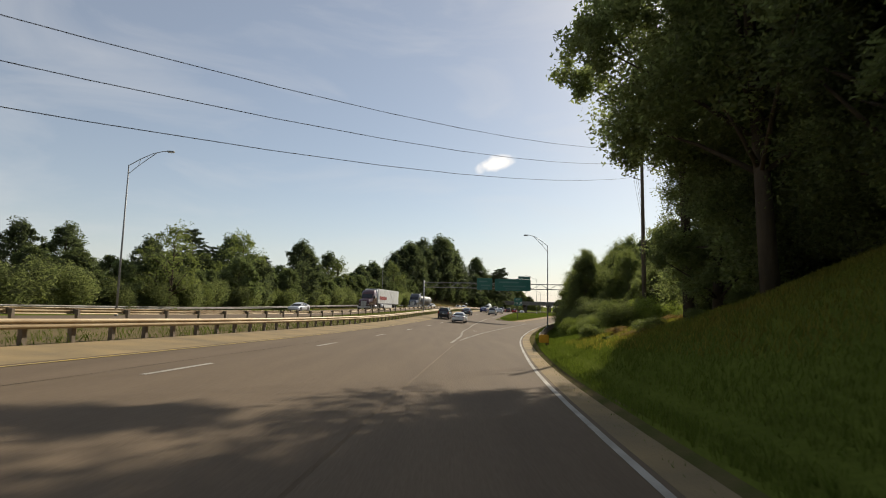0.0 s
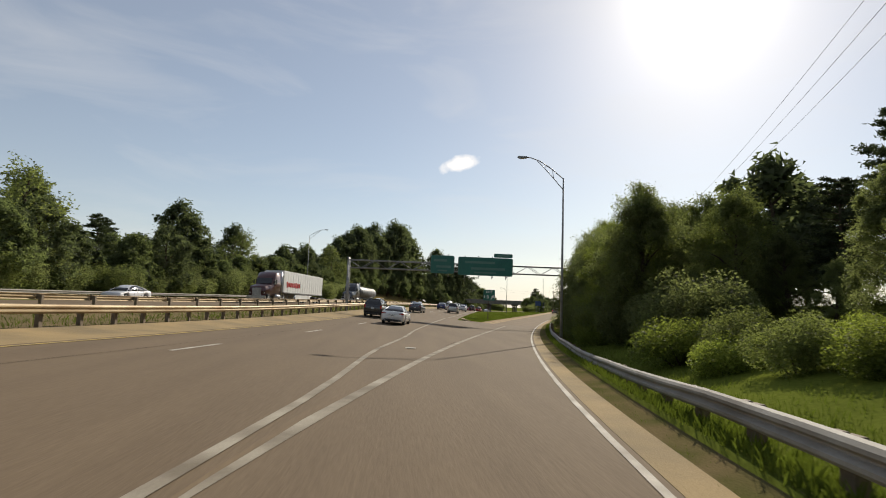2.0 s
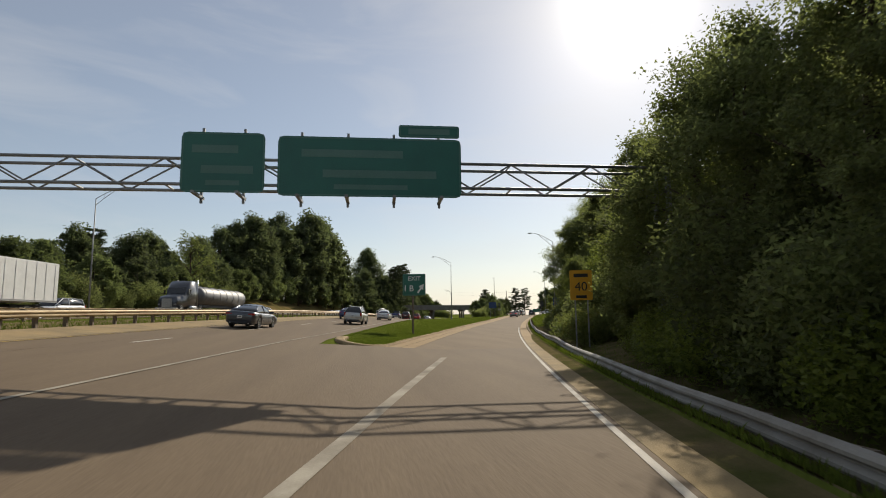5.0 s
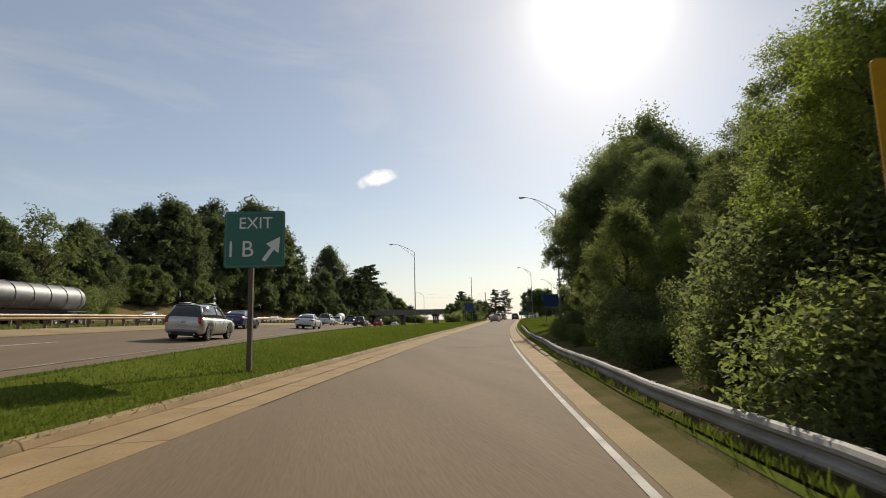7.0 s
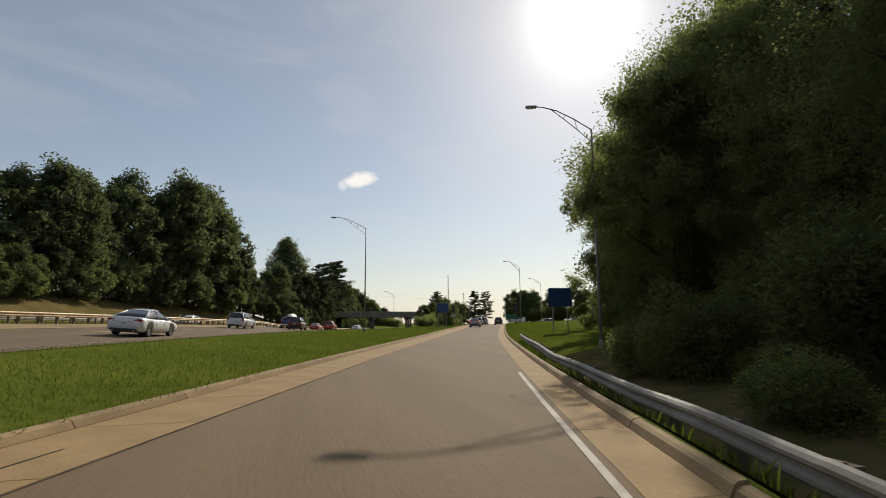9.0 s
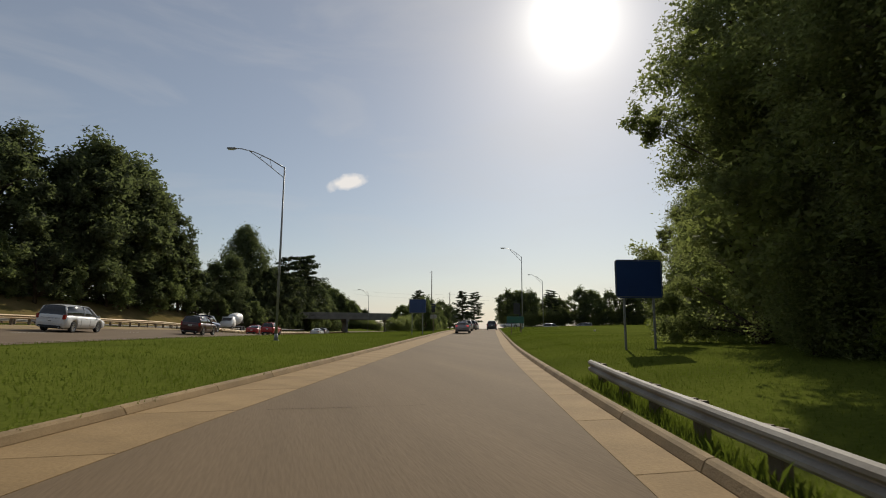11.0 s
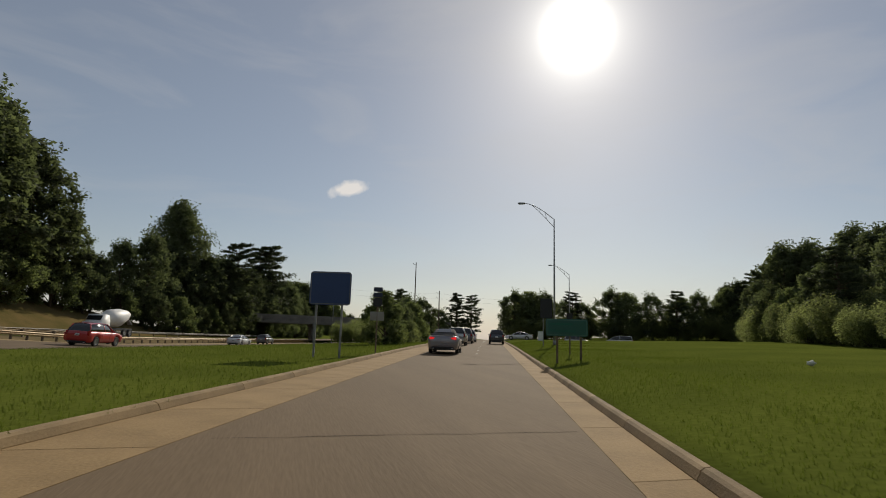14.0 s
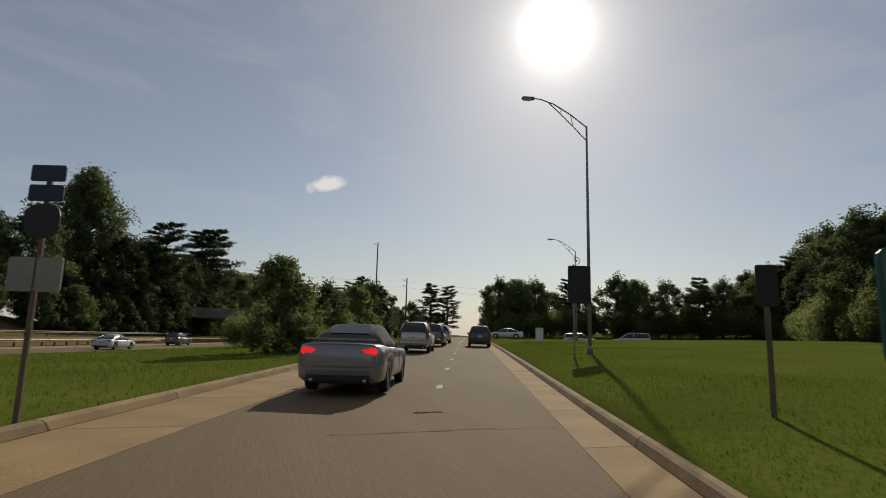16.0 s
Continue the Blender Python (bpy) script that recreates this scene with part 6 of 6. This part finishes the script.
def mixer(y, lane):
    t = thing("mixer_truck", pose(onc_x(y) + lane, y, onc_z(y) + 0.004, 0, 0, way_turn(y) + 180), "concrete mixer truck with a white drum", "lorry")
    rows = []
    for yy, r, zc in ((-3.6, 0.45, 2.9), (-2.8, 0.8, 2.75), (-1.2, 1.2, 2.45), (0.6, 1.15, 2.3), (1.8, 0.6, 2.2)):
        rows.append([(r * math.sin(a), yy, zc - r * math.cos(a)) for a in [k * math.pi / 10 for k in range(11)]])
    part("drum", loft(rows), M["white"], t, "white mixer drum")
    part("chute", box(0.6, 1.2, 0.15, (0, -4.0, 2.0), 0.03, turn=Matrix.Rotation(radians(35), 3, "X")), M["steel"], t)
    part("chassis", box(1.1, 8.4, 0.3, (0, 0, 0.95), 0.03), M["plastic"], t)
    rows = []
    for yy, b, tt, w in ((2.1, 0.9, 2.7, 1.1), (3.3, 0.9, 2.75, 1.15), (3.8, 0.9, 1.9, 1.1), (4.6, 0.8, 1.75, 1.0)):
        rows.append([(w, yy, b), (w, yy, (b + tt) / 2), (w * 0.85, yy, tt), (0, yy, tt + 0.02)])
    part("cab", loft(rows), M["white"], t)
    part("windscreen", box(1.8, 0.03, 0.65, (0, 3.62, 2.3), 0.02, turn=Matrix.Rotation(radians(30), 3, "X")), M["glass"], t)
    for yy in (-2.6, -1.3, 3.9):
        axle(t, yy)


mixer(262.0, 1.0)


def pickup(y, lane):
    t = thing("pickup", pose(way_x(y) + lane, y, way_h(y, lane) + 0.004, 0, math.degrees(bank(y)), way_turn(y)), "dark blue pickup truck on the motorway", "pickup truck", "cars on the road")
    rows = []
    hw = 0.98
    for yy, b, tt in ((-2.85, 0.55, 1.1), (-2.75, 0.45, 1.2), (-0.5, 0.4, 1.2), (1.2, 0.4, 1.15), (2.5, 0.42, 1.05), (2.85, 0.5, 0.85)):
        rows.append([(hw * 0.9, yy, b), (hw, yy, (b + tt) / 2), (hw * 0.96, yy, tt - 0.08), (hw * 0.85, yy, tt), (0, yy, tt + 0.01)])
    part("body", loft(rows), P_["blue"], t)
    part("bed", box(1.5, 2.1, 0.03, (0, -1.65, 1.22), 0.01), M["plastic"], t, "dark open load bed")
    rows = []
    for yy, zr, w in ((-0.55, 1.25, 0.85), (-0.45, 1.82, 0.7), (0.7, 1.85, 0.7), (1.5, 1.2, 0.82)):
        rows.append([(0.88, yy, 1.12), (w + 0.03, yy, 1.12 + (zr - 1.12) * 0.6), (w, yy, zr - 0.02), (0, yy, zr)])
    part("cab", loft(rows), M["glass"], t)
    part("roof", box(1.42, 1.2, 0.05, (0, 0.12, 1.85), 0.02), P_["blue"], t)
    for sx in (-1, 1):
        part("tail_lamp", box(0.16, 0.08, 0.3, (sx * 0.86, -2.84, 0.95), 0.02), M["lamp_red"], t)
        part("mirror", box(0.2, 0.12, 0.2, (sx * 1.08, 1.0, 1.3), 0.03), M["plastic"], t)
    part("rear_bumper", box(1.8, 0.12, 0.2, (0, -2.88, 0.6), 0.03), M["chrome"], t)
    for yy in (-1.75, 1.85):
        for sx in (-1, 1):
            wheel(t, sx * 0.86, yy, 0.4, 0.26)


pickup(215.0, -3.9)


# ---- utility poles and cables ----
def utility_pole(x, y, top, arms, turn, label):
    z = ground_z(x, y) - 0.3
    t = thing("utility_pole", pose(x, y, z, 0, 0, turn), label, "utility pole", "utility poles")
    H = top - z
    part("pole", tube([(0, 0, 0), (0, 0, H)], [0.15, 0.09], 10), M["wood"], t)
    for k in range(arms):
        a = part("insulator_arm", tube([(0, 0, H - 0.5 - k * 0.95), (-0.35, 0, H - 0.4 - k * 0.95), (-0.55, 0, H - 0.38 - k * 0.95)], 0.03, 6), M["steel"], t)
        part("insulator", tube([(-0.55, 0, H - 0.4 - k * 0.95), (-0.55, 0, H - 0.2 - k * 0.95)], [0.06, 0.035], 8), M["alu"], a)
    return t


utility_pole(16.7, 35.0, 12.0, 3, 10, "dark wooden utility pole with three insulators on the bank")
utility_pole(42.6, 100.0, 14.3, 3, 10, "dark wooden utility pole above the trees")
utility_pole(-39.4, -40.0, 7.9, 3, 10, "wooden utility pole behind the motorway trees")
utility_pole(72.7, 286.9, 16.6, 1, 0, "tall slender pole beside the junction")
utility_pole(77.9, 287.6, 11.2, 2, 0, "wooden utility pole beside the junction")
utility_pole(112.0, 291.0, 11.4, 2, 0, "wooden utility pole beyond the junction")


def cable(a, b, sag, label, r=0.009):
    a, b = Vector(a), Vector(b)
    pts = []
    for k in range(25):
        q = k / 24
        p = a.lerp(b, q)
        p.z -= sag * 4 * q * (1 - q)
        pts.append(tuple(p))
    ob = part("power_cable", tube(pts, r, 5), M["wire"])
    tagged(ob, label, "cable", "power cables")


for k in range(3):
    h = 11.7 - k * 0.95
    cable((-40.0, -40.0, 7.45 - 0.41 * k), (16.15, 35.0, h), 5.0, "thin dark power cable across the motorway")
    cable((16.15, 35.0, h), (42.0, 100.0, 14.0 - 0.95 * k), 0.9, "thin dark power cable above the wood")
for k in range(2):
    cable((52.0, 286.0, 11.0 - k), (77.4, 287.6, 10.7 - k), 0.5, "thin dark cable across the junction")
    cable((77.4, 287.6, 10.7 - k), (111.4, 291.0, 10.9 - k), 0.6, "thin dark cable across the junction")


# ---- overpass ----
def overpass():
    y0 = 340.0
    t = thing("overpass", pose(way_x(y0) - 3, y0, 0, 0, 0, 6), "grey concrete road bridge over the motorway", "bridge")
    part("deck", box(78, 9, 0.35, (0, 0, 5.85), 0.04), M["bridge"], t)
    for dy in (-4.2, -1.4, 1.4, 4.2):
        part("girder", box(70, 0.4, 1.0, (0, dy, 5.17), 0.04), M["bridge"], t)
    for dy in (-4.4, 4.4):
        part("parapet", box(78, 0.25, 0.85, (0, dy, 6.45), 0.04), M["bridge"], t)
    for px in (-24, -7, 8):
        for dy in (-3, 0, 3):
            part("pier", tube([(px, dy, -1.5), (px, dy, 4.75)], 0.4, 12), M["bridge"], t)
        part("pier_cap", box(1.0, 9, 0.8, (px, 0, 4.3), 0.05), M["bridge"], t)


overpass()

# ---- grass blades ----
def blades(name, n, place, size, mat, label):
    rg = np.random.default_rng(5)
    v, f = [], []
    k = 0
    while k < n:
        x, y = place(rg)
        z = ground_z(x, y)
        h = size * rg.uniform(0.5, 1.4)
        a = rg.uniform(0, math.pi)
        w = 0.006 + 0.022 * size
        dx, dy = math.cos(a) * w, math.sin(a) * w
        lx, ly = rg.normal(0, 0.25 * h), rg.normal(0, 0.25 * h)
        i = len(v)
        v += [(x - dx, y - dy, z - 0.02), (x + dx, y + dy, z - 0.02), (x + lx * 0.4 + dx * 0.6, y + ly * 0.4 + dy * 0.6, z + h * 0.6), (x + lx, y + ly, z + h)]
        f += [(i, i + 1, i + 2), (i, i + 2, i + 3)]
        k += 1
    ob = new(name, mesh_of(name, v, f, mat))
    tagged(ob, label, "grass", kind="stuff")


def at_right(rg):
    y = rg.uniform(150, 245)
    return ramp_x(y) + 2.85 + abs(rg.normal(0, 5.0)), y


def at_island(rg):
    y = 104.6 + 136 * rg.uniform(0, 1) ** 1.2
    a, b = way_x(y) + 3.0, ramp_x(y) + ramp_left(y) - 0.04
    return b - (b - a) * min(1.0, abs(rg.normal(0, 0.5))), y


def at_bank(rg):
    y = -2 + 112 * rg.uniform(0, 1) ** 1.5
    return ramp_x(y) + 2.3 + abs(rg.normal(0, 2.8 if y < 40 else 1.6)), y


def at_median(rg):
    y = rg.uniform(10, 200)
    a, b = onc_x(y) + 7.0, way_x(y) - 8.9
    return b - (b - a) * rg.uniform(0, 1), y


blades("lawn_grass", 95000, at_right, 0.052, M["blade"], "short mown green grass on the verge")
blades("island_grass", 100000, at_island, 0.082, M["blade"], "green grass on the island between ramp and motorway")
blades("bank_grass", 75000, at_bank, 0.125, M["blade"], "rough grass and weeds along the guardrail")


def at_open_bank(rg):
    y = rg.uniform(8, 31)
    r = 4.6 + 9.0 * rg.uniform(0, 1) ** 0.8
    return ramp_x(y) + r - 0.05 * (y - 18), y


def at_rail(rg):
    y = rg.uniform(26, 161)
    return ramp_x(y) + 3.25 - 0.35 * (1 - smooth(30, 46, y)) + 0.1 + rg.normal(0, 0.2), y


blades("bank_weeds", 34000, at_open_bank, 0.15, M["weed"], "sunlit yellow-green and orange weeds on the open bank")
blades("rail_grass", 26000, at_rail, 0.19, M["blade"], "tall rough grass and weeds under the guardrail")
blades("median_grass", 20000, at_median, 0.25, M["blade"], "thin rough grass in the median")


# ---- across the open grass ----
def lot():
    v, f = [], []
    for i in range(13):
        q = i / 12
        x, y = 84 + 40 * q, 276 - 22 * q
        for w in (-3.5, 3.5):
            v.append((x + w * 0.5, y + w * 0.87, ground_z(x + w * 0.5, y + w * 0.87) + 0.05))
        if i:
            f.append((2 * i - 2, 2 * i, 2 * i + 1, 2 * i - 1))
    tagged(new("road_side", mesh_of("road_side", v, f, M["asphalt"])), "narrow asphalt side road beyond the grass", "road", kind="structure")
    for x, y, kind, col, lab in ((89, 273.0, "sedan", "white", "white saloon on the side road"), (98, 268.2, "suv", "silver", "silver estate on the side road"), (104, 265.0, "van", "white", "white van on the side road")):
        car(kind, x, y, 61.0 + 180 * (col == "silver"), P_[col], lab, z=ground_z(x, y) + 0.06)


lot()
gx, gy = 82.0, 250.0
gz = ground_z(gx, gy)
s = thing("utility_cabinet", pose(gx, gy, gz, 0, 0, -20), "small pale utility cabinet on the grass", "cabinet")
part("body", box(0.7, 0.5, 1.25, (0, 0, 0.6), 0.03), M["white"], s)
part("lid", box(0.76, 0.56, 0.06, (0, 0, 1.25), 0.015), M["white"], s)
part("door", box(0.58, 0.02, 0.95, (0, -0.255, 0.6), 0.006), M["white"], s)

# ---- a scrap of paper and a stain ----
lx, ly = 65.7, 195.8
lz = ground_z(lx, ly)
bm = bmesh.new()
bmesh.ops.create_icosphere(bm, subdivisions=2, radius=0.13)
for v in bm.verts:
    n = noise.noise(v.co * 14)
    v.co = Vector((v.co.x * (1.1 + 0.5 * n), v.co.y * (0.9 + 0.4 * n), v.co.z * (0.7 + 0.5 * n) + 0.08))
ob = part("paper_scrap", bm, M["white"])
ob.location = (lx, ly, lz + 0.03)
tagged(ob, "crumpled white scrap of paper on the grass", "paper")
cross_crack(210.7, R(0), -0.95, -0.4, 91, 0.05)
